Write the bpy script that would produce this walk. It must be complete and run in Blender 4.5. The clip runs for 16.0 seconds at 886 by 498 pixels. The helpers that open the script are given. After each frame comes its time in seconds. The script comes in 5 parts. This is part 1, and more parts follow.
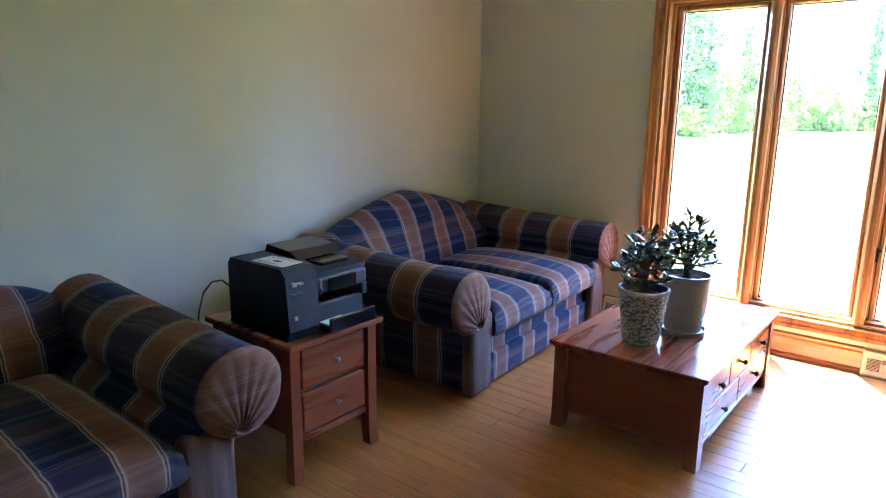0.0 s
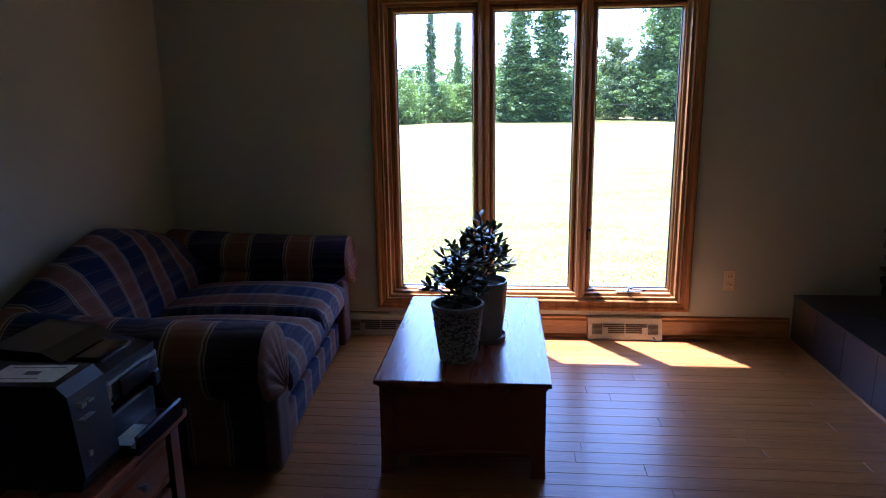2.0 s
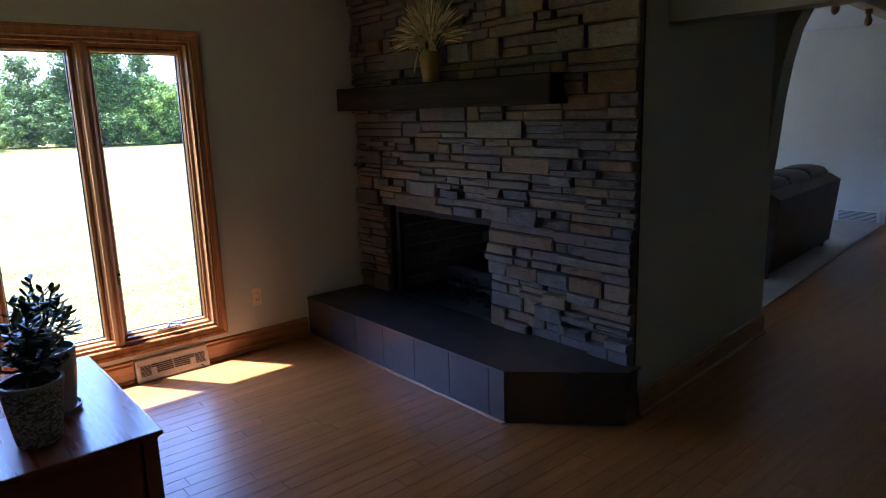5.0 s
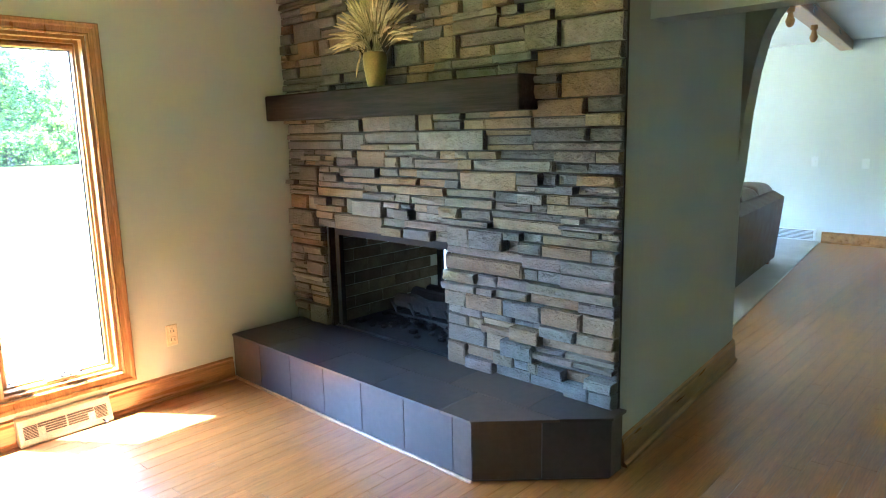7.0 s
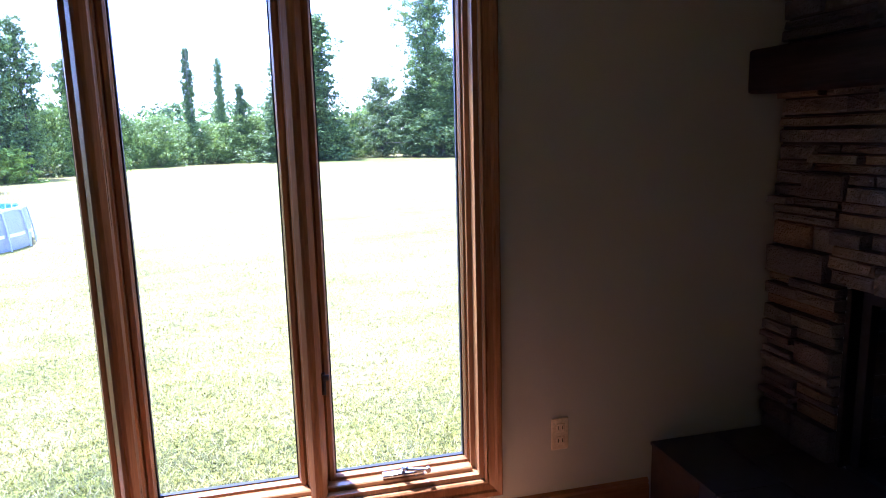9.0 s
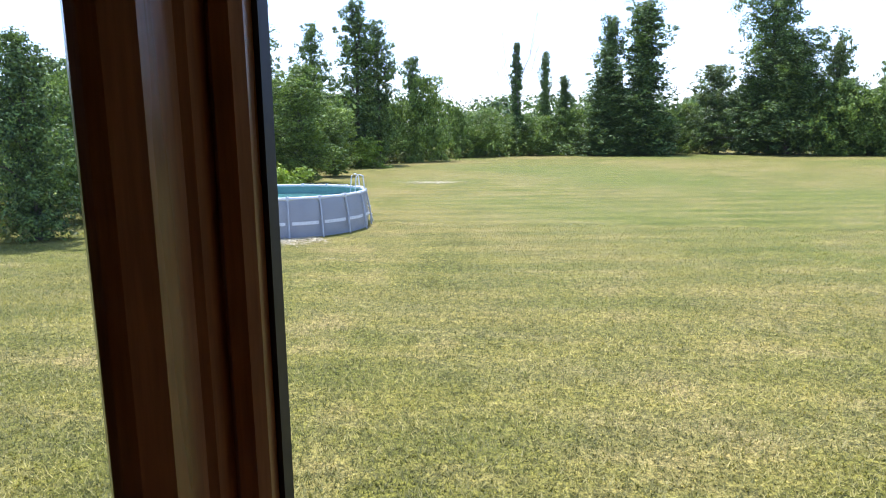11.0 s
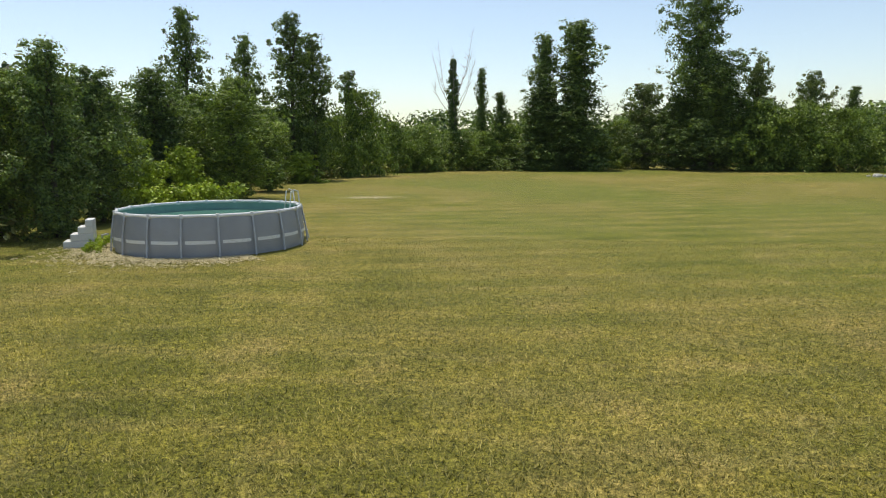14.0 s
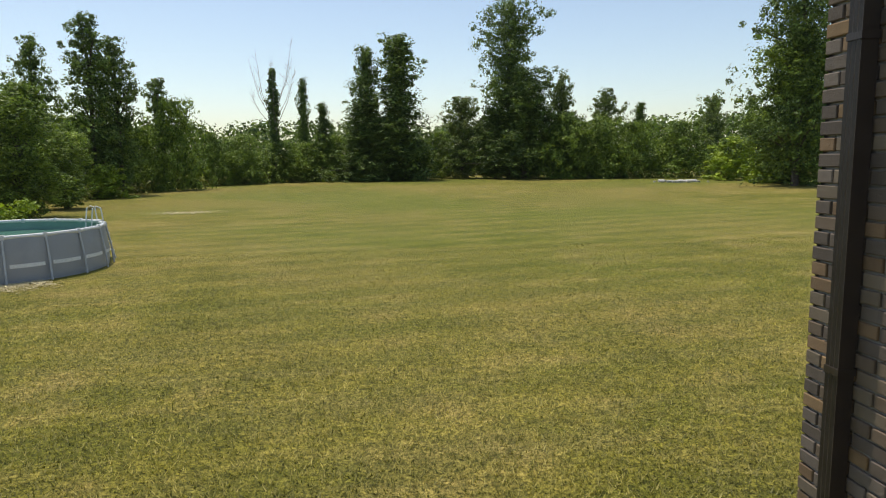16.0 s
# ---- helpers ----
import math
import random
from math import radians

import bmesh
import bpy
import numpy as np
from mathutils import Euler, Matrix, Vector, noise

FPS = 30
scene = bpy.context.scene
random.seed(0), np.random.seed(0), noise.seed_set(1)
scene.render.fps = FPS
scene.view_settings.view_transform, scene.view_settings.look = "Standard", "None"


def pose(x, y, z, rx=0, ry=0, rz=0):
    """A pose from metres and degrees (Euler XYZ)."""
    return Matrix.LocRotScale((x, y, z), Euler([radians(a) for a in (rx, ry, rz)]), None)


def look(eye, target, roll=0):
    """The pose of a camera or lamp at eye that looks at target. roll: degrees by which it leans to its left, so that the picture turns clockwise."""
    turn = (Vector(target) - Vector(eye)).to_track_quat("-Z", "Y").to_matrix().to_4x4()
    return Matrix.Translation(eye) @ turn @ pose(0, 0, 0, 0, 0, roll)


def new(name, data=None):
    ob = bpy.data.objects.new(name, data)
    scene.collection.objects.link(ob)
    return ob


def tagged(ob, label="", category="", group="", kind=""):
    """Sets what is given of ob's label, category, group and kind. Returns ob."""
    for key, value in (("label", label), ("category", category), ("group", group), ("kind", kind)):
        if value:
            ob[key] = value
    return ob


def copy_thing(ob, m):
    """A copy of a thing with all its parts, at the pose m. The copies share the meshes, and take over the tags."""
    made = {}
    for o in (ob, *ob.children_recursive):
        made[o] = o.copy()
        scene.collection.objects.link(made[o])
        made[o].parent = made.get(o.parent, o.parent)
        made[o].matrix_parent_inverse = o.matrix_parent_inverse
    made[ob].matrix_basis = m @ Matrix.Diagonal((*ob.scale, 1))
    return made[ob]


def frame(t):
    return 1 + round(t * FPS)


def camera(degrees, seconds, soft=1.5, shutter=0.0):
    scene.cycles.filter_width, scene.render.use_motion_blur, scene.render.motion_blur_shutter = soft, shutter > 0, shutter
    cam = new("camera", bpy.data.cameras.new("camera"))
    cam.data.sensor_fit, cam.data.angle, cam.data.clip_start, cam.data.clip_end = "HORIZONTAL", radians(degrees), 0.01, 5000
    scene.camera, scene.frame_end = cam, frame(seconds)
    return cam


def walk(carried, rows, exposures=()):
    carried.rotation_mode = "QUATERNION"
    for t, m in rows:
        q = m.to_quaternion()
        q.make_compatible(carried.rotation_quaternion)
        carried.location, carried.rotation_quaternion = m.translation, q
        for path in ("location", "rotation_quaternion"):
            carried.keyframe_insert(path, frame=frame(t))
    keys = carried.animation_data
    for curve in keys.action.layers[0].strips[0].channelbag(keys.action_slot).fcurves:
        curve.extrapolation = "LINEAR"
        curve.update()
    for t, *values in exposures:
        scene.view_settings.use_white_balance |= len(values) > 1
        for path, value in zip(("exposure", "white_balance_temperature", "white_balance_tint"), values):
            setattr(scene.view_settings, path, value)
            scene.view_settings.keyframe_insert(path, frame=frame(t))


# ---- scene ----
cam = camera(67.6, 16.0, soft=1.05)
PATH = [
    (0.0, (2.938, -4.071, 1.412), (1.716, -2.549, 0.975), 0.70),
    (0.5, (2.754, -4.031, 1.408), (1.762, -2.349, 0.976), 0.10),
    (1.0, (2.540, -3.980, 1.430), (1.813, -2.168, 0.997), -0.33),
    (1.5, (2.300, -3.970, 1.431), (1.807, -2.081, 1.000), -0.58),
    (2.0, (2.093, -3.974, 1.444), (1.906, -2.032, 1.007), -0.82),
    (2.5, (1.987, -3.938, 1.471), (2.204, -2.001, 1.020), -1.30),
    (3.0, (1.894, -3.940, 1.500), (2.414, -2.064, 1.043), -1.50),
    (3.5, (1.763, -3.997, 1.507), (2.517, -2.199, 1.061), -1.62),
    (4.0, (1.663, -4.072, 1.534), (2.625, -2.374, 1.095), -1.61),
    (4.5, (1.595, -4.131, 1.556), (2.739, -2.547, 1.130), -1.61),
    (5.0, (1.577, -4.142, 1.566), (2.848, -2.653, 1.158), -1.72),
    (5.2, (1.585, -4.128, 1.572), (2.891, -2.670, 1.159), -1.72),
    (7.3, (1.905, -3.500, 1.494), (3.340, -2.155, 1.145), -1.30),
    (7.5, (1.966, -3.343, 1.489), (3.358, -1.951, 1.135), -1.33),
    (8.0, (2.108, -2.937, 1.472), (3.298, -1.370, 1.118), -1.13),
    (8.5, (2.395, -2.555, 1.467), (3.233, -0.773, 1.121), -1.40),
    (9.0, (2.493, -2.131, 1.467), (2.956, -0.215, 1.127), -1.47),
    (9.3, (2.434, -1.870, 1.470), (2.771, 0.074, 1.143), -0.82),
    (9.5, (2.448, -1.685, 1.470), (2.670, 0.276, 1.145), -0.72),
    (10.0, (2.448, -1.154, 1.470), (2.425, 0.818, 1.141), -0.63),
    (10.2, (2.413, -0.952, 1.470), (2.287, 1.016, 1.136), -0.68),
    (12.3, (2.227, -0.063, 1.470), (1.547, 1.789, 1.142), -0.30),
    (12.5, (2.226, -0.062, 1.470), (1.533, 1.786, 1.144), -0.30),
    (13.0, (2.221, -0.059, 1.470), (1.552, 1.796, 1.139), 0.10),
    (13.5, (2.193, -0.056, 1.470), (1.674, 1.849, 1.153), 0.10),
    (14.0, (2.205, -0.050, 1.470), (1.944, 1.910, 1.169), -0.36),
    (14.5, (2.225, -0.045, 1.470), (2.150, 1.933, 1.184), -0.71),
    (15.0, (2.244, -0.042, 1.470), (2.296, 1.939, 1.200), -0.76),
    (15.5, (2.245, -0.050, 1.470), (2.405, 1.925, 1.197), -0.93),
    (16.0, (2.265, -0.072, 1.470), (2.516, 1.894, 1.196), -0.75),
]

# exposure of the clip's camera along the way
EXPO = [(0.0, 5.75, 4850, 18), (0.5, 5.25, 4850, 19), (1.0, 4.55, 4850, 21), (1.5, 3.75, 4850, 25), (2.0, 2.95, 4750, 32), (2.5, 2.45, 4650, 38),
        (3.0, 2.2, 4650, 41), (3.5, 2.2, 4650, 41), (4.5, 2.6, 4750, 36), (5.2, 3.45, 4850, 27), (7.3, 6.3, 4750, 5), (8.2, 6.05, 4750, 7),
        (8.5, 5.15, 4700, 15), (8.8, 3.5, 4600, 31), (9.0, 2.8, 4600, 44), (9.3, 1.9, 4900, 42), (10.2, 1.2, 4900, 38), (12.3, 0.36, 6700, 14), (16.0, -0.1, 7050, 15)]
walk(cam, [(t, look(eye, target, roll)) for t, eye, target, roll in PATH], EXPO)

# ---- sky and sun ----
SUN_WAY = Vector((0.39, -0.57, -1.95)).normalized()
world = bpy.data.worlds.new("sky")
scene.world = world
world.use_nodes = True
wn = world.node_tree
sky = wn.nodes.new("ShaderNodeTexSky")
sky.sky_type = 'NISHITA'
sky.sun_disc = False
sky.sun_elevation = math.asin(-SUN_WAY.z)
sky.sun_rotation = math.atan2(-SUN_WAY.x, -SUN_WAY.y)
sky.air_density, sky.dust_density, sky.ozone_density = 1.0, 1.0, 1.0
wn.nodes["Background"].inputs["Strength"].default_value = 0.19
wn.links.new(sky.outputs["Color"], wn.nodes["Background"].inputs["Color"])
sun = new("sun", bpy.data.lights.new("sun", "SUN"))
sun.data.energy, sun.data.angle, sun.data.color = 4.2, radians(0.55), (1.0, 0.95, 0.87)
sun.matrix_world = Matrix.Translation((0, 0, 40)) @ SUN_WAY.to_track_quat("-Z", "Y").to_matrix().to_4x4()


# ---- materials ----
def nodes_of(name):
    m = bpy.data.materials.new(name)
    m.use_nodes = True
    nt = m.node_tree
    return m, nt, nt.nodes["Principled BSDF"]


def add(nt, kind, **sets):
    n = nt.nodes.new(kind)
    for k, v in sets.items():
        n.inputs[k.replace("_", " ")].default_value = v
    return n


def math_node(nt, op, a, b=None):
    n = nt.nodes.new("ShaderNodeMath")
    n.operation = op
    for i, v in enumerate((a, b)):
        if v is None:
            continue
        if isinstance(v, (int, float)):
            n.inputs[i].default_value = v
        else:
            nt.links.new(v, n.inputs[i])
    return n.outputs[0]


def ramp(nt, fac, stops, constant=False):
    r = nt.nodes.new("ShaderNodeValToRGB")
    r.color_ramp.interpolation = 'CONSTANT' if constant else 'LINEAR'
    while len(r.color_ramp.elements) < len(stops):
        r.color_ramp.elements.new(0.5)
    for e, (p, c) in zip(r.color_ramp.elements, stops):
        e.position, e.color = p, (*c, 1)
    nt.links.new(fac, r.inputs["Fac"])
    return r.outputs["Color"]


def mix(nt, kind, fac, a, b):
    n = nt.nodes.new("ShaderNodeMix")
    n.data_type, n.blend_type = 'RGBA', kind
    for sock, v in ((n.inputs[0], fac), (n.inputs[6], a), (n.inputs[7], b)):
        if isinstance(v, (int, float)):
            sock.default_value = v
        elif isinstance(v, tuple):
            sock.default_value = (*v, 1)
        else:
            nt.links.new(v, sock)
    return n.outputs[2]


def coords(nt, stretch=(1, 1, 1), own=False):
    """Position in metres, stretched; own: by the object, with an offset of its own."""
    mp = nt.nodes.new("ShaderNodeMapping")
    mp.inputs["Scale"].default_value = stretch
    if own:
        tc = nt.nodes.new("ShaderNodeTexCoord")
        oi = nt.nodes.new("ShaderNodeObjectInfo")
        ad = nt.nodes.new("ShaderNodeVectorMath")
        ad.operation = 'ADD'
        nt.links.new(tc.outputs["Object"], ad.inputs[0])
        nt.links.new(math_node(nt, 'MULTIPLY', oi.outputs["Random"], 37.0), ad.inputs[1])
        nt.links.new(ad.outputs[0], mp.inputs["Vector"])
    else:
        ge = nt.nodes.new("ShaderNodeNewGeometry")
        nt.links.new(ge.outputs["Position"], mp.inputs["Vector"])
    return mp.outputs["Vector"]


def noise_of(nt, vec, scale, detail=4.0, rough=0.55):
    n = add(nt, "ShaderNodeTexNoise", Scale=scale, Detail=detail, Roughness=rough)
    nt.links.new(vec, n.inputs["Vector"])
    return n.outputs["Fac"]


def bump_of(nt, bsdf, height, strength, distance):
    b = add(nt, "ShaderNodeBump", Strength=strength, Distance=distance)
    nt.links.new(height, b.inputs["Height"])
    nt.links.new(b.outputs["Normal"], bsdf.inputs["Normal"])


def surface(name, dark, light, scale=8.0, fine=120.0, rough=0.6, bump=0.2, depth=0.002, stretch=(1, 1, 1), own=False,
            vary=0.0, metal=0.0, rough_vary=0.15, spec=0.5, palette=None, island=False, grain=0.45):
    m, nt, bs = nodes_of(name)
    v = coords(nt, stretch, own)
    big = noise_of(nt, v, scale)
    small = noise_of(nt, v, fine, 3.0, 0.6)
    col = ramp(nt, big, [(0.3, dark), (0.7, light)])
    col = mix(nt, 'MULTIPLY', grain, col, ramp(nt, small, [(0.3, (0.55, 0.55, 0.55)), (0.7, (1.25, 1.25, 1.25))]))
    if palette or vary:
        if island:
            ge = nt.nodes.new("ShaderNodeNewGeometry")
            rnd = ge.outputs["Random Per Island"]
        else:
            oi = nt.nodes.new("ShaderNodeObjectInfo")
            rnd = oi.outputs["Random"]
        if palette:
            tone = ramp(nt, rnd, [(i / len(palette), c) for i, c in enumerate(palette)], True)
            col = mix(nt, 'MULTIPLY', 1.0, tone, mix(nt, 'MIX', 0.6, (1, 1, 1), mix(nt, 'DIVIDE', 1.0, col, light)))
        if vary:
            sc = math_node(nt, 'MULTIPLY', math_node(nt, 'FRACT', math_node(nt, 'MULTIPLY', rnd, 7.31)), 2 * vary)
            sc = math_node(nt, 'ADD', sc, 1 - vary)
            hs = nt.nodes.new("ShaderNodeHueSaturation")
            nt.links.new(col, hs.inputs["Color"])
            nt.links.new(sc, hs.inputs["Value"])
            col = hs.outputs["Color"]
    nt.links.new(col, bs.inputs["Base Color"])
    rg = math_node(nt, 'ADD', math_node(nt, 'MULTIPLY', big, 2 * rough_vary), rough - rough_vary)
    nt.links.new(rg, bs.inputs["Roughness"])
    bs.inputs["Metallic"].default_value = metal
    bs.inputs["Specular IOR Level"].default_value = spec
    if bump:
        bump_of(nt, bs, math_node(nt, 'ADD', small, math_node(nt, 'MULTIPLY', big, 0.6)), bump, depth)
    return m


def plaid(name, axis, cross, period=0.29, phase=0.12, weft=0.17):
    """Woven tartan in navy, rust and cream: the same bands run along one axis and, weaker, across it."""
    m, nt, bs = nodes_of(name)
    tc = nt.nodes.new("ShaderNodeTexCoord")
    sp = nt.nodes.new("ShaderNodeSeparateXYZ")
    nt.links.new(tc.outputs["Object"], sp.inputs[0])
    wob = math_node(nt, 'MULTIPLY', noise_of(nt, tc.outputs["Object"], 6.0), 0.03)
    navy, dusk, tan, rust, cream, green = (0.0022, 0.0095, 0.042), (0.007, 0.024, 0.085), (0.165, 0.090, 0.058), (0.145, 0.064, 0.037), (0.36, 0.31, 0.26), (0.006, 0.012, 0.014)
    sett = [(0.0, navy), (0.40, navy), (0.44, dusk), (0.455, cream), (0.468, green), (0.482, tan), (0.495, cream), (0.51, tan), (0.60, rust), (0.78, rust),
            (0.85, tan), (0.868, cream), (0.88, tan), (0.895, green), (0.908, cream), (0.922, green), (0.945, dusk), (0.97, navy)]
    cols = []
    for ax, size, ph in ((axis, period, 10 + phase), (cross, 0.27, 10.35)):
        u = math_node(nt, 'ADD', sp.outputs[ax], wob)
        cols.append(ramp(nt, math_node(nt, 'FRACT', math_node(nt, 'ADD', math_node(nt, 'DIVIDE', u, size), ph)), sett))
    col = mix(nt, 'MIX', weft, cols[0], cols[1])
    line = ramp(nt, math_node(nt, 'FRACT', math_node(nt, 'ADD', math_node(nt, 'DIVIDE', math_node(nt, 'ADD', sp.outputs[cross], wob), 0.135), 10.2)),
                [(0.0, (0, 0, 0)), (0.10, (0.16, 0.16, 0.16)), (0.13, (0, 0, 0)), (0.17, (0.14, 0.14, 0.14)), (0.20, (0, 0, 0)), (0.62, (0, 0, 0)), (0.65, (0.10, 0.10, 0.10)), (0.68, (0, 0, 0))])
    col = mix(nt, 'MIX', line, col, cream)
    weave = noise_of(nt, tc.outputs["Object"], 420.0, 2.0)
    soft = noise_of(nt, tc.outputs["Object"], 9.0)
    col = mix(nt, 'MULTIPLY', 0.5, col, ramp(nt, weave, [(0.3, (0.6, 0.6, 0.6)), (0.7, (1.3, 1.3, 1.3))]))
    col = mix(nt, 'MULTIPLY', 0.5, col, ramp(nt, soft, [(0.3, (0.75, 0.75, 0.8)), (0.7, (1.15, 1.12, 1.1))]))
    nt.links.new(col, bs.inputs["Base Color"])
    bs.inputs["Roughness"].default_value = 0.9
    bs.inputs["Specular IOR Level"].default_value = 0.2
    bs.inputs["Sheen Weight"].default_value = 0.04
    bump_of(nt, bs, math_node(nt, 'ADD', weave, math_node(nt, 'MULTIPLY', soft, 4.0)), 0.35, 0.004)
    return m


def wood(name, dark, light, along=0, rough=0.35, own=False, vary=0.0, bump=0.12, coat=0.0, fine=90.0, scale=9.0, grain=0.45):
    st = [1.0, 1.0, 1.0]
    st[along] = 0.07
    m = surface(name, dark, light, scale=scale * 2.5, fine=fine * 2, rough=rough, bump=bump, depth=0.0015, stretch=tuple(st), own=own, vary=vary, rough_vary=0.08, grain=grain)
    m.node_tree.nodes["Principled BSDF"].inputs["Coat Weight"].default_value = coat
    m.node_tree.nodes["Principled BSDF"].inputs["Coat Roughness"].default_value = 0.18
    return m


def foliage(name, dark, light):
    m, nt, bs = nodes_of(name)
    ge = nt.nodes.new("ShaderNodeNewGeometry")
    big = noise_of(nt, coords(nt), 0.35)
    clump_shade = noise_of(nt, coords(nt), 1.1, 2.0)
    col = ramp(nt, ge.outputs["Random Per Island"], [(0.0, dark), (1.0, light)])
    col = mix(nt, 'MULTIPLY', 0.7, col, ramp(nt, big, [(0.3, (0.55, 0.62, 0.6)), (0.7, (1.35, 1.28, 1.05))]))
    # sunlit and shaded clumps painted into the leaf colour by noise
    col = mix(nt, 'MULTIPLY', 0.7, col, ramp(nt, clump_shade, [(0.35, (0.55, 0.6, 0.6)), (0.65, (1.3, 1.28, 1.15))]))
    nt.links.new(col, bs.inputs["Base Color"])
    bs.inputs["Roughness"].default_value = 0.5
    bs.inputs["Specular IOR Level"].default_value = 0.22
    tr = nt.nodes.new("ShaderNodeBsdfTranslucent")
    nt.links.new(mix(nt, 'MULTIPLY', 1.0, col, (1.5, 1.6, 0.7)), tr.inputs["Color"])
    mx = nt.nodes.new("ShaderNodeMixShader")
    mx.inputs[0].default_value = 0.20
    nt.links.new(bs.outputs[0], mx.inputs[1])
    nt.links.new(tr.outputs[0], mx.inputs[2])
    nt.links.new(mx.outputs[0], nt.nodes["Material Output"].inputs["Surface"])
    return m


def lawn_material():
    m, nt, bs = nodes_of("mown_lawn")
    v = coords(nt)
    far = noise_of(nt, v, 0.09, 3.0)
    patch = noise_of(nt, v, 0.45, 5.0, 0.6)
    blade = noise_of(nt, v, 30.0, 6.0, 0.8)
    tuft = noise_of(nt, v, 7.0, 4.0, 0.65)
    rows = coords(nt, (0.25, 0.9, 1.0))
    streak = noise_of(nt, rows, 2.2, 3.0, 0.6)
    wv = nt.nodes.new("ShaderNodeTexWave")
    wv.bands_direction = 'Y'
    for key, val in (("Scale", 0.20), ("Distortion", 3.5), ("Detail", 2.0), ("Detail Scale", 0.25)):
        wv.inputs[key].default_value = val
    mow = nt.nodes.new("ShaderNodeMapping")
    mow.inputs["Rotation"].default_value = (0, 0, radians(-14))
    nt.links.new(v, mow.inputs["Vector"])
    nt.links.new(mow.outputs["Vector"], wv.inputs["Vector"])
    col = ramp(nt, patch, [(0.36, (0.125, 0.128, 0.016)), (0.52, (0.180, 0.172, 0.029)), (0.68, (0.280, 0.225, 0.075))])
    col = mix(nt, 'MIX', ramp(nt, far, [(0.40, (0, 0, 0)), (0.66, (0.75, 0.75, 0.75))]), col, (0.255, 0.205, 0.062))
    lush = noise_of(nt, v, 0.035, 2.0)
    col = mix(nt, 'MIX', ramp(nt, lush, [(0.42, (0, 0, 0)), (0.56, (0.65, 0.65, 0.65))]), col, (0.115, 0.150, 0.016))
    col = mix(nt, 'MIX', ramp(nt, streak, [(0.50, (0, 0, 0)), (0.74, (0.4, 0.4, 0.4))]), col, (0.34, 0.27, 0.11))
    col = mix(nt, 'MULTIPLY', 0.38, col, ramp(nt, wv.outputs["Fac"], [(0.25, (0.66, 0.74, 0.6)), (0.75, (1.22, 1.15, 1.15))]))
    col = mix(nt, 'MULTIPLY', 0.9, col, ramp(nt, tuft, [(0.36, (0.52, 0.56, 0.46)), (0.64, (1.35, 1.3, 1.3))]))
    col = mix(nt, 'MULTIPLY', 0.95, col, ramp(nt, blade, [(0.40, (0.22, 0.25, 0.18)), (0.60, (1.75, 1.68, 1.6))]))
    nt.links.new(col, bs.inputs["Base Color"])
    bs.inputs["Roughness"].default_value = 0.85
    bs.inputs["Specular IOR Level"].default_value = 0.15
    bump_of(nt, bs, math_node(nt, 'ADD', blade, tuft), 0.8, 0.03)
    return m


def glass_material():
    m, nt, bs = nodes_of("window_glass")
    tp = nt.nodes.new("ShaderNodeBsdfTransparent")
    tp.inputs["Color"].default_value = (0.96, 0.98, 0.97, 1)
    gl = add(nt, "ShaderNodeBsdfGlossy", Roughness=0.01)
    fr = add(nt, "ShaderNodeLayerWeight", Blend=0.5)
    mx = nt.nodes.new("ShaderNodeMixShader")
    gloss = math_node(nt, 'MULTIPLY', math_node(nt, 'POWER', fr.outputs["Facing"], 5.0), 0.5)
    nt.links.new(math_node(nt, 'ADD', gloss, 0.025), mx.inputs[0])
    nt.links.new(tp.outputs[0], mx.inputs[1])
    nt.links.new(gl.outputs[0], mx.inputs[2])
    # faint pale veil mixed into the glass to imitate window glare and haze
    veil = nt.nodes.new("ShaderNodeBsdfTranslucent")
    veil.inputs["Color"].default_value = (0.80, 0.84, 0.88, 1)
    film = nt.nodes.new("ShaderNodeMixShader")
    veil_noise = noise_of(nt, coords(nt, (1, 1, 0.35)), 3.0, 3.0)
    nt.links.new(math_node(nt, 'MULTIPLY', veil_noise, 0.003), film.inputs[0])
    nt.links.new(mx.outputs[0], film.inputs[1])
    nt.links.new(veil.outputs[0], film.inputs[2])
    nt.links.new(film.outputs[0], nt.nodes["Material Output"].inputs["Surface"])
    return m


PAINT = surface("sage_wall_paint", (0.495, 0.51, 0.43), (0.54, 0.55, 0.47), scale=1.5, fine=260.0, rough=0.75, bump=0.12, depth=0.001, rough_vary=0.05, spec=0.3)
FARPAINT = surface("pale_grey_wall_paint", (0.60, 0.61, 0.58), (0.65, 0.66, 0.63), scale=1.5, fine=260.0, rough=0.8, bump=0.1, depth=0.001, spec=0.3)
WHITE = surface("white_ceiling_paint", (0.74, 0.74, 0.72), (0.80, 0.80, 0.78), scale=2.0, fine=150.0, rough=0.85, bump=0.3, depth=0.002)
TRIM_X = wood("stained_oak_trim_along", (0.270, 0.120, 0.031), (0.420, 0.212, 0.060), 0, rough=0.3, coat=0.25)
TRIM_Z = wood("stained_oak_trim_upright", (0.270, 0.120, 0.031), (0.420, 0.212, 0.060), 2, rough=0.3, coat=0.25)
PLANK = wood("oak_floor_plank", (0.275, 0.104, 0.021), (0.385, 0.160, 0.039), 0, rough=0.33, own=True, vary=0.10, bump=0.08, coat=0.08)
PLANK_REST = wood("oak_floor_field", (0.275, 0.104, 0.021), (0.385, 0.160, 0.039), 0, rough=0.33, bump=0.08, coat=0.08)
JOINT = surface("dark_floor_joint", (0.17, 0.060, 0.014), (0.22, 0.085, 0.022), rough=0.8, bump=0)
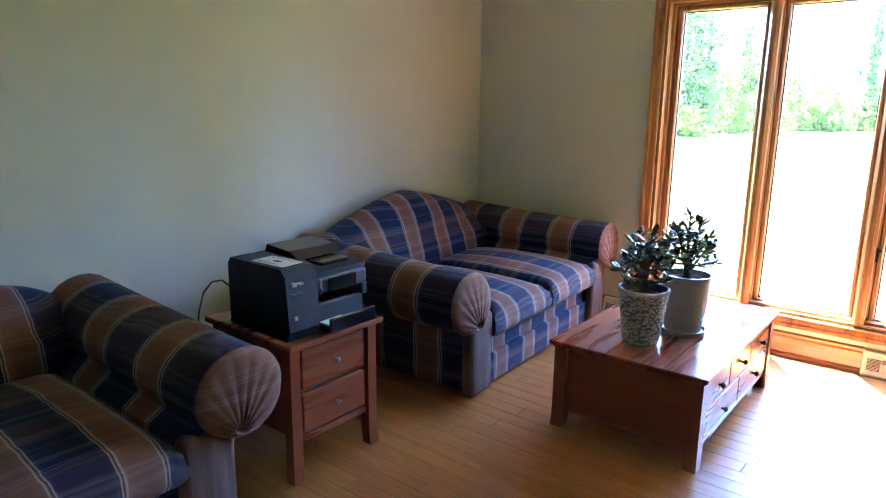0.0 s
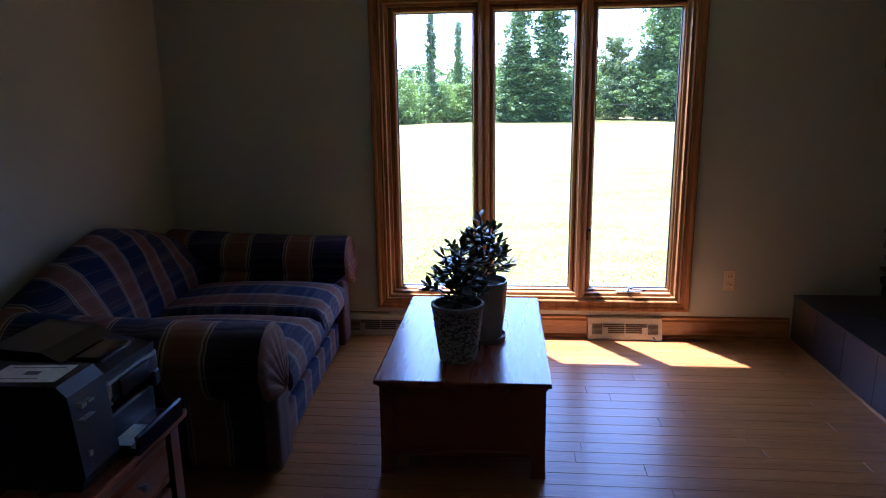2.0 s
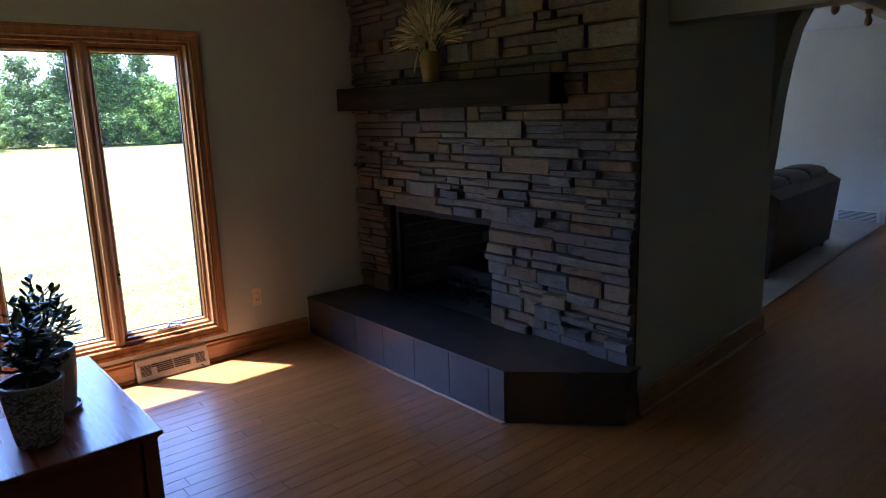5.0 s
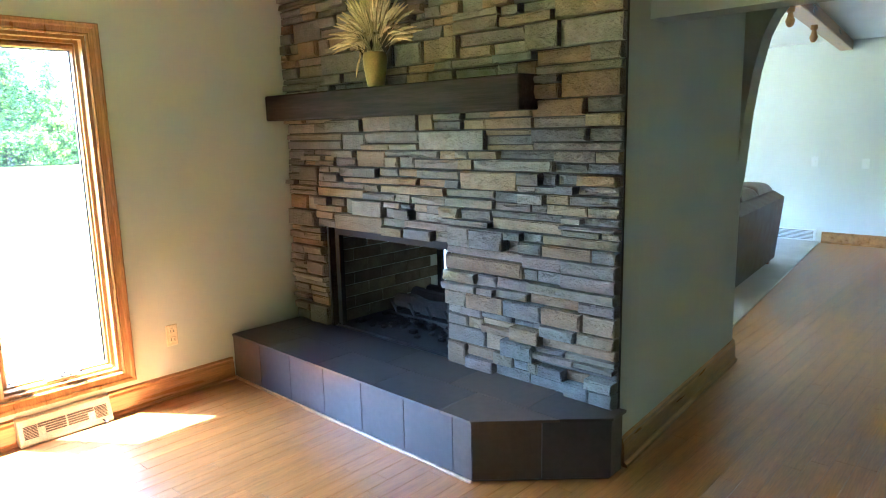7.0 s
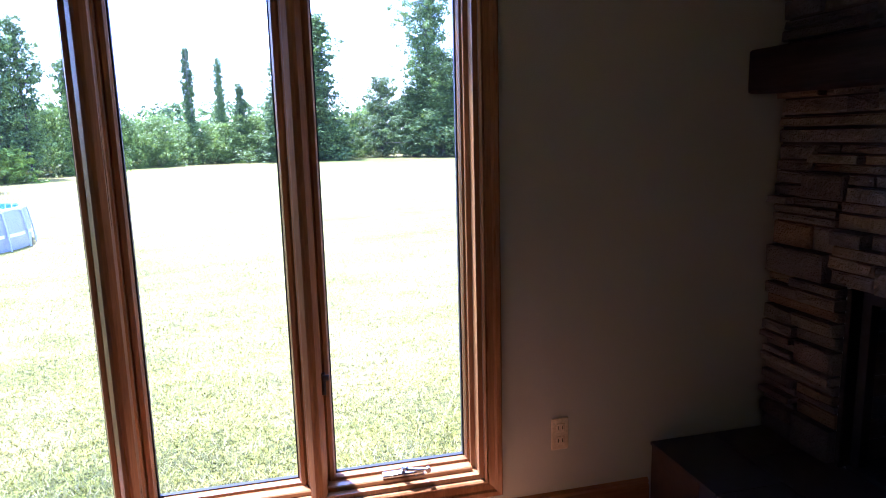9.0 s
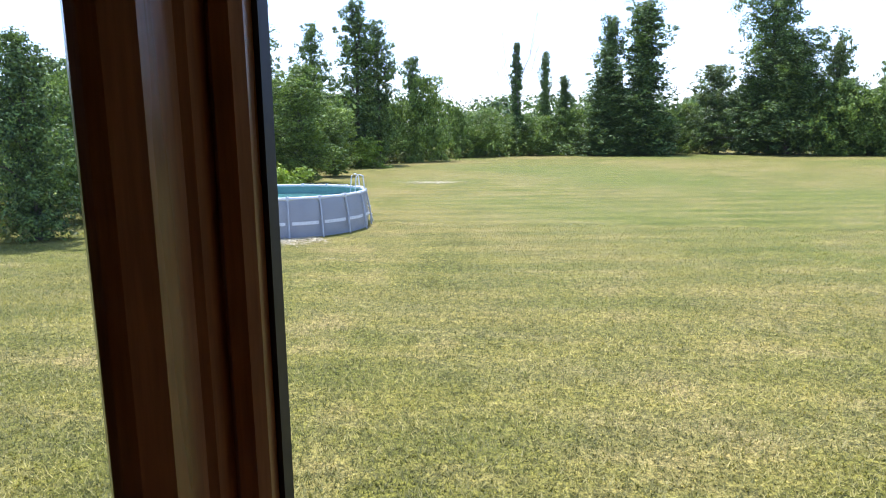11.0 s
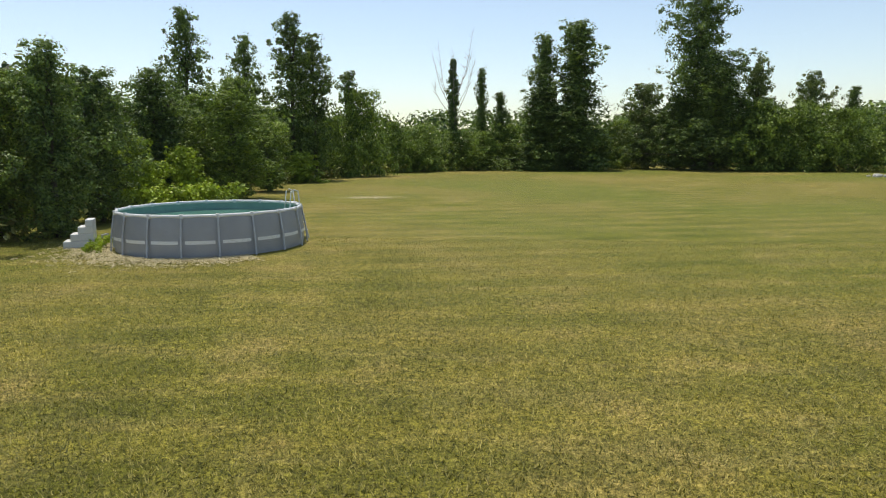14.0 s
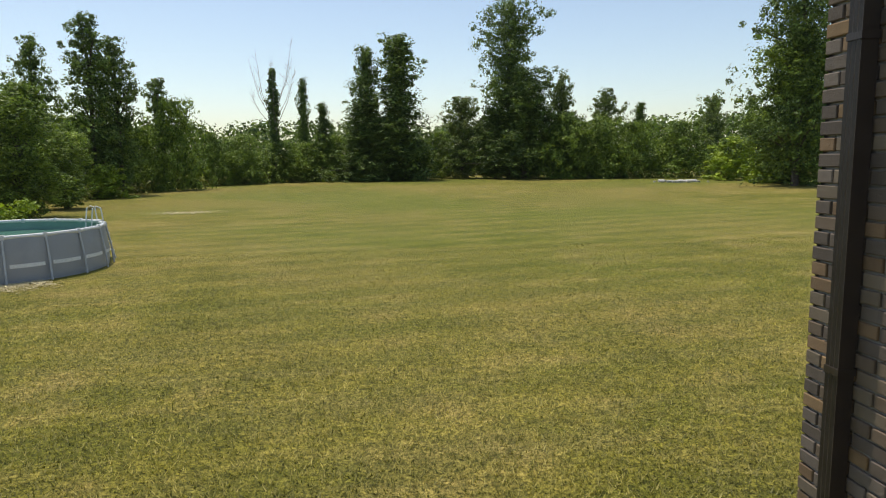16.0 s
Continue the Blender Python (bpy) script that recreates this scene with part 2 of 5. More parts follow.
CHERRY = wood("cherry_stained_wood", (0.190, 0.050, 0.018), (0.230, 0.064, 0.023), 1, rough=0.28, coat=0.3, bump=0.02, grain=0.10)
CHERRY_Z = wood("cherry_stained_wood_upright", (0.190, 0.050, 0.018), (0.230, 0.064, 0.023), 2, rough=0.32, coat=0.25, bump=0.02, grain=0.10)
CHERRY_X = wood("cherry_stained_wood_across", (0.190, 0.050, 0.018), (0.230, 0.064, 0.023), 0, rough=0.3, coat=0.25, bump=0.02, grain=0.10)
STONES = [(0.211, 0.184, 0.136), (0.17, 0.16, 0.139), (0.27, 0.205, 0.125), (0.19, 0.17, 0.143), (0.25, 0.17, 0.095), (0.177, 0.17, 0.16), (0.197, 0.16, 0.136), (0.258, 0.238, 0.19), (0.15, 0.139, 0.122), (0.24, 0.19, 0.115)]
STONE = surface("ledge_stone", (0.5, 0.48, 0.46), (1.0, 1.0, 1.0), scale=16.0, fine=85.0, rough=0.8, bump=1.0, depth=0.012, own=True, palette=STONES, vary=0.12)
STONE_REST = surface("ledge_stone_upper", (0.5, 0.48, 0.46), (1.0, 1.0, 1.0), scale=16.0, fine=85.0, rough=0.8, bump=1.0, depth=0.012, palette=STONES, vary=0.12, island=True)
# near-black backing: the shade in the gaps between stones is in its colour
GAP_SHADE = surface("gap_shade_backing", (0.035, 0.032, 0.028), (0.07, 0.062, 0.052), scale=20, rough=0.9, bump=0.6, depth=0.004)
SLATE = surface("brown_black_slate", (0.55, 0.55, 0.57), (1.0, 0.97, 0.93), scale=5.0, fine=30.0, rough=0.30, bump=0.07, depth=0.002, own=True, vary=0.22, rough_vary=0.04, grain=0.6,
                palette=[(0.050, 0.044, 0.043), (0.090, 0.062, 0.042), (0.062, 0.053, 0.048), (0.100, 0.068, 0.046), (0.044, 0.041, 0.042), (0.074, 0.056, 0.046)])
GROUT = surface("grey_grout", (0.09, 0.08, 0.07), (0.14, 0.125, 0.11), rough=0.9)
SOOT = surface("sooted_firebrick", (0.055, 0.044, 0.032), (0.20, 0.165, 0.115), scale=5, fine=60, rough=0.9, bump=0.5, depth=0.004, own=True, vary=0.2)
IRON = surface("black_cast_iron", (0.012, 0.012, 0.012), (0.03, 0.028, 0.027), scale=20, rough=0.75, metal=0.2)
BEAM = wood("rough_sawn_dark_beam", (0.006, 0.0045, 0.0035), (0.036, 0.026, 0.020), 1, rough=0.75, bump=1.0, fine=40.0, grain=0.9)
BEAM.node_tree.nodes["Principled BSDF"].inputs["Specular IOR Level"].default_value = 0.25
CREAM = surface("cream_enamel_metal", (0.62, 0.58, 0.46), (0.70, 0.66, 0.54), scale=15, rough=0.4, bump=0.03)
IVORY = surface("ivory_plastic", (0.70, 0.58, 0.36), (0.76, 0.64, 0.41), scale=30, rough=0.35, bump=0)
DARKHOLE = surface("dark_slot", (0.02, 0.018, 0.015), (0.03, 0.028, 0.025), rough=0.8, bump=0)
STEEL = surface("brushed_steel", (0.45, 0.45, 0.46), (0.6, 0.6, 0.6), scale=30, rough=0.3, metal=1.0, bump=0.05)
SEAL = surface("black_rubber_seal", (0.012, 0.012, 0.013), (0.025, 0.025, 0.027), rough=0.5, bump=0)
GLASS = glass_material()
PLAID_W = plaid("plaid_cloth_bands_across", 0, 2)
PLAID_S = plaid("plaid_cloth_seat", 0, 1)
PLAID_D = plaid("plaid_cloth_arm", 1, 2, 0.37, 0.175, 0.14)
PLAID_C = plaid("plaid_cloth_gathers", 1, 2, 0.37, 0.262, 0.10)
PANELCLOTH = surface("tan_striped_panel_cloth", (0.075, 0.045, 0.038), (0.175, 0.115, 0.090), scale=26, fine=420, rough=0.9, bump=0.3, depth=0.003, stretch=(1, 1, 0.08), spec=0.2)
PRINTER = surface("charcoal_plastic", (0.010, 0.013, 0.023), (0.016, 0.020, 0.033), scale=40, fine=500, rough=0.45, bump=0.1, depth=0.0005)
PRINTER_GLOSS = surface("glossy_black_plastic", (0.008, 0.009, 0.011), (0.012, 0.013, 0.016), scale=40, rough=0.15, bump=0, rough_vary=0.04)
PAPER = surface("white_paper", (0.74, 0.75, 0.76), (0.80, 0.80, 0.80), rough=0.8, bump=0)
INK = surface("grey_print", (0.10, 0.11, 0.13), (0.14, 0.15, 0.18), rough=0.8, bump=0)
CABLE = surface("black_cable", (0.012, 0.012, 0.012), (0.02, 0.02, 0.02), rough=0.5, bump=0)
MOSAIC = surface("white_shell_chip", (0.34, 0.34, 0.335), (0.58, 0.57, 0.55), scale=90, rough=0.5, bump=0.3, island=True, vary=0.3)
POTDARK = surface("dark_grey_pot_body", (0.13, 0.13, 0.135), (0.20, 0.20, 0.20), scale=40, rough=0.7, bump=0.3)
POTGREY = surface("glazed_warm_grey_ceramic", (0.25, 0.245, 0.22), (0.31, 0.30, 0.275), scale=6, rough=0.3, bump=0.06)
SOIL = surface("potting_soil", (0.02, 0.014, 0.01), (0.07, 0.05, 0.035), scale=60, fine=200, rough=0.95, bump=1.0, depth=0.006)
JADE = surface("jade_plant_leaf", (0.055, 0.095, 0.045), (0.11, 0.16, 0.075), scale=20, rough=0.3, bump=0.05, own=True, vary=0.3)
JADE.node_tree.nodes["Principled BSDF"].inputs["Subsurface Weight"].default_value = 0.25
JADE.node_tree.nodes["Principled BSDF"].inputs["Subsurface Radius"].default_value = (0.004, 0.008, 0.003)
JADESTEM = surface("jade_plant_stem", (0.07, 0.06, 0.04), (0.14, 0.12, 0.08), scale=30, rough=0.8, bump=0.5)
MUSTARD = surface("mustard_glazed_vase", (0.22, 0.165, 0.035), (0.31, 0.24, 0.065), scale=8, rough=0.35, bump=0.06)
STRAW = surface("dried_grass", (0.42, 0.34, 0.17), (0.66, 0.55, 0.30), scale=30, rough=0.9, bump=0, island=True, vary=0.2)
DRYLEAF = surface("dark_dried_leaf", (0.05, 0.045, 0.025), (0.10, 0.085, 0.04), scale=20, rough=0.8, bump=0)
LEATHER = surface("dark_brown_leather", (0.038, 0.022, 0.017), (0.075, 0.045, 0.034), scale=8, fine=160, rough=0.45, bump=0.3)
CARPET = surface("pale_beige_carpet", (0.50, 0.47, 0.42), (0.60, 0.57, 0.52), scale=3, fine=300, rough=0.95, bump=0.8, depth=0.006)
BRICKS = [(0.17, 0.125, 0.085), (0.24, 0.155, 0.085), (0.12, 0.095, 0.075), (0.21, 0.165, 0.115), (0.145, 0.115, 0.09), (0.28, 0.18, 0.09), (0.185, 0.15, 0.12)]
BRICK = surface("weathered_tan_brick", (0.7, 0.68, 0.66), (1.0, 1.0, 1.0), scale=18.0, fine=110.0, rough=0.85, bump=0.8, depth=0.004, own=True, palette=BRICKS, vary=0.14)
BRICK_REST = surface("weathered_tan_brick_field", (0.7, 0.68, 0.66), (1.0, 1.0, 1.0), scale=18.0, fine=110.0, rough=0.85, bump=0.8, depth=0.004, palette=BRICKS, vary=0.14, island=True)
BRICKMORTAR = surface("grey_mortar", (0.20, 0.19, 0.17), (0.30, 0.285, 0.26), scale=25, rough=0.9, bump=0.6)
SPOUT = surface("dark_brown_painted_metal", (0.035, 0.026, 0.02), (0.05, 0.038, 0.03), scale=10, rough=0.4, bump=0.04)
CHAR = surface("charred_bark", (0.008, 0.007, 0.006), (0.030, 0.024, 0.020), scale=9, fine=50, rough=0.9, bump=0.8, depth=0.01)
LAWN = lawn_material()
BARK = surface("grey_brown_bark", (0.05, 0.04, 0.03), (0.13, 0.105, 0.08), scale=4, fine=30, rough=0.95, bump=0.8, depth=0.02)
DEADWOOD = surface("bleached_dead_wood", (0.20, 0.18, 0.15), (0.34, 0.31, 0.27), scale=4, rough=0.9, bump=0.3)
LEAF_MID = foliage("leaf_mid_green", (0.055, 0.095, 0.020), (0.30, 0.40, 0.085))
LEAF_DARK = foliage("leaf_dark_green", (0.035, 0.065, 0.022), (0.23, 0.32, 0.09))
LEAF_PALE = foliage("leaf_pale_green", (0.10, 0.14, 0.05), (0.23, 0.285, 0.11))
LEAF_LIME = foliage("leaf_lime_green", (0.19, 0.27, 0.025), (0.40, 0.49, 0.07))
BLADE = foliage("mown_grass_blade", (0.09, 0.10, 0.014), (0.50, 0.42, 0.15))
GRASSY = foliage("tall_grass_blade", (0.09, 0.10, 0.02), (0.27, 0.26, 0.08))
LINER = surface("grey_vinyl_pool_wall", (0.29, 0.30, 0.32), (0.35, 0.36, 0.38), scale=3, fine=90, rough=0.45, bump=0.15, depth=0.004)
BAND = surface("white_vinyl_band", (0.72, 0.73, 0.74), (0.80, 0.81, 0.82), scale=10, rough=0.5, bump=0)
POOLMETAL = surface("pale_grey_pool_frame", (0.40, 0.42, 0.45), (0.50, 0.52, 0.55), scale=8, rough=0.4, bump=0.03)
LINERBLUE = surface("faded_teal_pool_liner", (0.14, 0.30, 0.26), (0.20, 0.37, 0.32), scale=2, rough=0.4, bump=0.05)
WATER = surface("green_pool_water", (0.09, 0.235, 0.165), (0.13, 0.29, 0.205), scale=1.2, fine=12, rough=0.06, bump=0.12, depth=0.01, rough_vary=0.02)
RESIN = surface("white_resin", (0.66, 0.67, 0.66), (0.74, 0.74, 0.73), scale=5, rough=0.5, bump=0.05)
RUBBLE = surface("pale_rubble", (0.42, 0.40, 0.37), (0.66, 0.64, 0.60), scale=9, rough=0.9, bump=0.5)
STRAWPATCH = surface("dry_straw", (0.40, 0.34, 0.18), (0.60, 0.53, 0.32), scale=6, fine=60, rough=0.95, bump=0.6, island=True, vary=0.3)


# ---- building helpers ----
def box(bm, x0, x1, y0, y1, z0, z1, bevel=0.0, seg=1):
    c = [bm.verts.new((x, y, z)) for z in (z0, z1) for y in (y0, y1) for x in (x0, x1)]
    fs = [bm.faces.new([c[i] for i in q]) for q in ((0, 2, 3, 1), (4, 5, 7, 6), (0, 1, 5, 4), (2, 6, 7, 3), (0, 4, 6, 2), (1, 3, 7, 5))]
    if bevel:
        es = list({e for f in fs for e in f.edges})
        bmesh.ops.bevel(bm, geom=es, offset=bevel, segments=seg, profile=0.5, affect='EDGES')
    return bm


def boxed(*a, **k):
    return box(bmesh.new(), *a, **k)


def prism(bm, poly, axis, a, b):
    """A polygon drawn in the other two axes, drawn out along one axis from a to b."""
    def put(p, s):
        q = list(p)
        q.insert(axis, s)
        return bm.verts.new(q)
    lo, hi = [put(p, a) for p in poly], [put(p, b) for p in poly]
    n = len(poly)
    bm.faces.new(lo)
    bm.faces.new(hi[::-1])
    for i in range(n):
        bm.faces.new((lo[i], hi[i], hi[(i + 1) % n], lo[(i + 1) % n]))
    bmesh.ops.recalc_face_normals(bm, faces=bm.faces)
    return bm


def lathe(bm, prof, n=24, cx=0.0, cy=0.0, caps=True):
    rings = [[bm.verts.new((cx + r * math.cos(2 * math.pi * k / n), cy + r * math.sin(2 * math.pi * k / n), z)) for k in range(n)] for r, z in prof]
    for a, b in zip(rings, rings[1:]):
        for k in range(n):
            bm.faces.new((a[k], a[(k + 1) % n], b[(k + 1) % n], b[k]))
    if caps:
        bm.faces.new(rings[0][::-1])
        bm.faces.new(rings[-1])
    return bm


def tube(bm, pts, rad, n=8):
    """A round bar through points, with one radius or one for each point."""
    pts = [Vector(p) for p in pts]
    rad = rad if isinstance(rad, (list, tuple)) else [rad] * len(pts)
    rings = []
    for i, p in enumerate(pts):
        d = (pts[min(i + 1, len(pts) - 1)] - pts[max(i - 1, 0)]).normalized()
        s = d.cross(Vector((0, 0, 1)) if abs(d.z) < 0.9 else Vector((1, 0, 0))).normalized()
        u = s.cross(d)
        rings.append([bm.verts.new(p + (s * math.cos(2 * math.pi * k / n) + u * math.sin(2 * math.pi * k / n)) * rad[i]) for k in range(n)])
    for a, b in zip(rings, rings[1:]):
        for k in range(n):
            bm.faces.new((a[k], a[(k + 1) % n], b[(k + 1) % n], b[k]))
    bm.faces.new(rings[0][::-1])
    bm.faces.new(rings[-1])
    return bm


def frame_loop(bm, x0, x1, z0, z1, prof):
    """A mitred moulding round a rectangle of the xz plane; prof: closed line of (outwards, y)."""
    rings = []
    for o, y in prof:
        rings.append([bm.verts.new(p) for p in ((x0 - o, y, z0 - o), (x1 + o, y, z0 - o), (x1 + o, y, z1 + o), (x0 - o, y, z1 + o))])
    n = len(prof)
    for i in range(n):
        a, b = rings[i], rings[(i + 1) % n]
        for k in range(4):
            bm.faces.new((a[k], a[(k + 1) % 4], b[(k + 1) % 4], b[k]))
    bmesh.ops.recalc_face_normals(bm, faces=bm.faces)
    return bm


def mesh_of(name, bm, material, smooth=False):
    me = bpy.data.meshes.new(name)
    bm.to_mesh(me)
    bm.free()
    me.materials.append(material)
    if smooth:
        for p in me.polygons:
            p.use_smooth = True
        me.set_sharp_from_angle(angle=radians(40))
    return me


def part(name, bm, material, parent, label="", smooth=False, m=None):
    ob = new(name, mesh_of(name, bm, material, smooth))
    ob.parent = parent
    if m is not None:
        ob.matrix_basis = m
    return tagged(ob, label=label)


def piece(name, me, parent, m):
    ob = new(name, me)
    ob.parent = parent
    ob.matrix_basis = m
    return ob


def thing(name, label, category, m=None, group="", kind=""):
    ob = new(name)
    ob.empty_display_size = 0.1
    if m is not None:
        ob.matrix_basis = m
    return tagged(ob, label, category, group, kind)


def solid(name, bm, material, label, category, m=None, group="", kind="", smooth=False):
    ob = new(name, mesh_of(name, bm, material, smooth))
    if m is not None:
        ob.matrix_basis = m
    return tagged(ob, label, category, group, kind)


GROUND = -1.28

# ---- the house: walls, floors, ceilings ----
CEIL = 2.45
wall_w = new("wall_west", mesh_of("wall_west", boxed(-0.2, 0.0, -6.2, 0.0, -0.05, CEIL), PAINT))
tagged(wall_w, "plain sage green painted wall behind the sofas", "wall", kind="structure")
bm = bmesh.new()
box(bm, -0.2, 1.36, 0.0, 0.125, -0.05, CEIL)
box(bm, 3.14, 4.34, 0.0, 0.125, -0.05, CEIL)
box(bm, 1.36, 3.14, 0.0, 0.125, -0.05, 0.235)
box(bm, 1.36, 3.14, 0.0, 0.125, 2.015, CEIL)
tagged(new("wall_north", mesh_of("wall_north", bm, PAINT)), "sage green painted wall round the tall window", "wall", kind="structure")
tagged(new("wall_south", mesh_of("wall_south", boxed(-0.2, 11.3, -6.4, -6.2, -0.05, CEIL), PAINT)), "plain sage green painted back wall", "wall", kind="structure")
bm = bmesh.new()
prism(bm, [(4.34, -2.372), (5.38, -2.296), (5.38, -1.385), (4.34, -1.385)], 2, -0.05, CEIL)
box(bm, 4.34, 5.38, -0.345, 0.24, -0.05, CEIL)
box(bm, 4.34, 5.38, -1.385, -0.345, -0.05, 0.262)
box(bm, 4.34, 5.38, -1.385, -0.345, 0.93, CEIL)
tagged(new("wall_chimney", mesh_of("wall_chimney", bm, PAINT)), "thick painted wall block that holds the see-through fireplace", "wall", kind="structure")
bm = prism(bmesh.new(), [(5.38, -2.296), (6.03, -2.248), (6.07, -2.24), (6.10, -2.22), (6.11, -2.18), (6.11, -2.10), (5.38, -2.10)], 2, -0.05, CEIL)
tagged(new("wall_wing", mesh_of("wall_wing", bm, PAINT)), "painted wall end with rounded edge beside the passage", "wall", kind="structure")
# beam over the near end of the passage
tagged(new("wall_header", mesh_of("wall_header", boxed(4.55, 4.70, -6.2, -2.352, 1.945, CEIL), PAINT)), "painted header wall over the passage", "wall", kind="structure")
arch = [(-2.23, 1.05), (-2.25, 1.20), (-2.278, 1.56), (-2.310, 1.80), (-2.355, 2.0), (-2.40, 2.10), (-2.47, 2.20), (-2.60, 2.30), (-2.9, 2.37), (-3.4, 2.40),
        (-6.2, 2.40), (-6.2, CEIL), (-2.23, CEIL)]
tagged(new("wall_arch", mesh_of("wall_arch", prism(bmesh.new(), arch, 0, 5.96, 6.112), PAINT)), "painted arch over the far end of the passage", "wall", kind="structure")
tagged(new("wall_east", mesh_of("wall_east", boxed(11.1, 11.3, -6.2, 2.615, -0.05, CEIL), FARPAINT)), "pale grey painted wall of the next room", "wall", kind="structure")
bm = bmesh.new()
box(bm, 4.34, 6.7, 2.415, 2.575, GROUND, CEIL)
box(bm, 9.7, 11.3, 2.415, 2.575, GROUND, CEIL)
box(bm, 6.7, 9.7, 2.415, 2.575, GROUND, 0.25)
box(bm, 6.7, 9.7, 2.415, 2.575, 1.45, CEIL)
tagged(new("wall_wing_north", mesh_of("wall_wing_north", bm, FARPAINT)), "pale wall of the next room with a wide window opening", "wall", kind="structure")
tagged(new("wall_wing_west", mesh_of("wall_wing_west", boxed(4.355, 4.50, 0.12, 2.575, GROUND, CEIL + 0.2), FARPAINT)), "wall of the projecting wing", "wall", kind="structure")
bm = bmesh.new()
box(bm, -0.2, 4.34, -6.4, 0.125, CEIL, CEIL + 0.12)
box(bm, 4.34, 11.3, -6.4, 2.575, CEIL, CEIL + 0.12)
tagged(new("ceiling", mesh_of("ceiling", bm, WHITE)), "flat white painted ceiling", "ceiling", kind="structure")
tagged(new("foundation", mesh_of("foundation", boxed(-0.2, 4.34, 0.0, 0.125, GROUND - 0.1, -0.05), BRICKMORTAR)), "plain masonry foundation under the window wall", "foundation", kind="structure")
bm = bmesh.new()
box(bm, -0.2, 4.34, -6.4, 0.0, -0.12, -0.006)
box(bm, 4.34, 11.3, -6.4, 2.415, -0.12, -0.006)
tagged(new("floor", mesh_of("floor", bm, JOINT)), "dark underfloor seen in the joints between oak planks", "floor", kind="structure")
floor_ob = bpy.data.objects["floor"]

# baseboards: a moulded profile (outwards, up)
BASE = [(0.0, 0.0), (0.032, 0.0), (0.032, 0.012), (0.018, 0.022), (0.016, 0.105), (0.010, 0.118), (0.012, 0.130), (0.0, 0.14)]


def baseboard(axis, a, b, at, sign):
    poly = [((at + sign * o), z) for o, z in BASE]
    ob = new("baseboard", mesh_of("baseboard", prism(bmesh.new(), poly, axis, a, b), TRIM_X))
    return tagged(ob, "orange stained oak baseboard with moulded top edge", "baseboard", kind="structure")


baseboard(0, 0.035, 1.37, 0.0, -1)
baseboard(0, 1.53, 2.6, 0.0, -1)
baseboard(0, 3.05, 3.80, 0.0, -1)
baseboard(1, -6.2, 0.0, 0.0, 1)
end_base = baseboard(0, 0.0, 1.72, 0.0, -1)
end_base.matrix_basis = pose(4.36, -2.3705, 0, 0, 0, math.degrees(math.atan2(0.127, 1.72)))
baseboard(1, -6.2, -1.54, 11.1, -1)

# ---- the window ----
window = thing("window_1", "tall triple window in stained oak with two casements", "window", kind="structure")
WX0, WX1, WZ0, WZ1 = 1.36, 3.14, 0.235, 2.015
CAS = [(0.0, 0.0), (0.0, -0.012), (0.006, -0.017), (0.014, -0.012), (0.018, -0.014), (0.036, -0.018), (0.044, -0.024), (0.058, -0.026), (0.064, -0.020), (0.064, 0.0)]
part("casing", frame_loop(bmesh.new(), WX0, WX1, WZ0, WZ1, CAS), TRIM_Z, window, "mitred moulded oak casing")
LIN = [(0.0, 0.002), (-0.018, 0.002), (-0.018, 0.05), (-0.034, 0.055), (-0.034, 0.117), (0.0, 0.117)]
part("jamb_lining", frame_loop(bmesh.new(), WX0, WX1, WZ0, WZ1, LIN), TRIM_Z, window)
for cx in (1.962, 2.553):
    pf = [(cx - 0.034, 0.117), (cx - 0.034, 0.055), (cx - 0.028, 0.05), (cx - 0.028, 0.012), (cx - 0.022, 0.006), (cx - 0.012, -0.004), (cx, -0.008),
          (cx + 0.012, -0.004), (cx + 0.022, 0.006), (cx + 0.028, 0.012), (cx + 0.028, 0.05), (cx + 0.034, 0.055), (cx + 0.034, 0.117)]
    part("mullion", prism(bmesh.new(), pf, 2, WZ0 + 0.018, WZ1 - 0.018), TRIM_Z, window, "moulded oak mullion")
PANES = [(1.436, 1.894), (2.024, 2.490), (2.616, 3.092)]
for i, (a, b) in enumerate(PANES):
    SASH = [(0.0, 0.085), (0.006, 0.075), (0.020, 0.072), (0.026, 0.078), (0.030, 0.08), (0.046, 0.08), (0.046, 0.116), (0.0, 0.116)]
    sash = part("sash", frame_loop(bmesh.new(), a, b, 0.287, 1.948, SASH), TRIM_Z, window, "oak sash")
    seal = part("seal", frame_loop(bmesh.new(), a, b, 0.287, 1.948, [(0.004, 0.098), (-0.005, 0.098), (-0.005, 0.1145), (0.004, 0.1145)]), SEAL, sash)
    pane = part("pane", boxed(a - 0.003, b + 0.003, 0.108, 0.114, 0.284, 1.951), GLASS, sash, "clear glass pane")
    pane.visible_shadow = False
stool = bmesh.new()
box(stool, WX0 + 0.034, WX1 - 0.034, 0.03, 0.117, WZ0 + 0.002, WZ0 + 0.036, bevel=0.004)
part("window_sill", stool, TRIM_X, window, "sunlit oak sill")


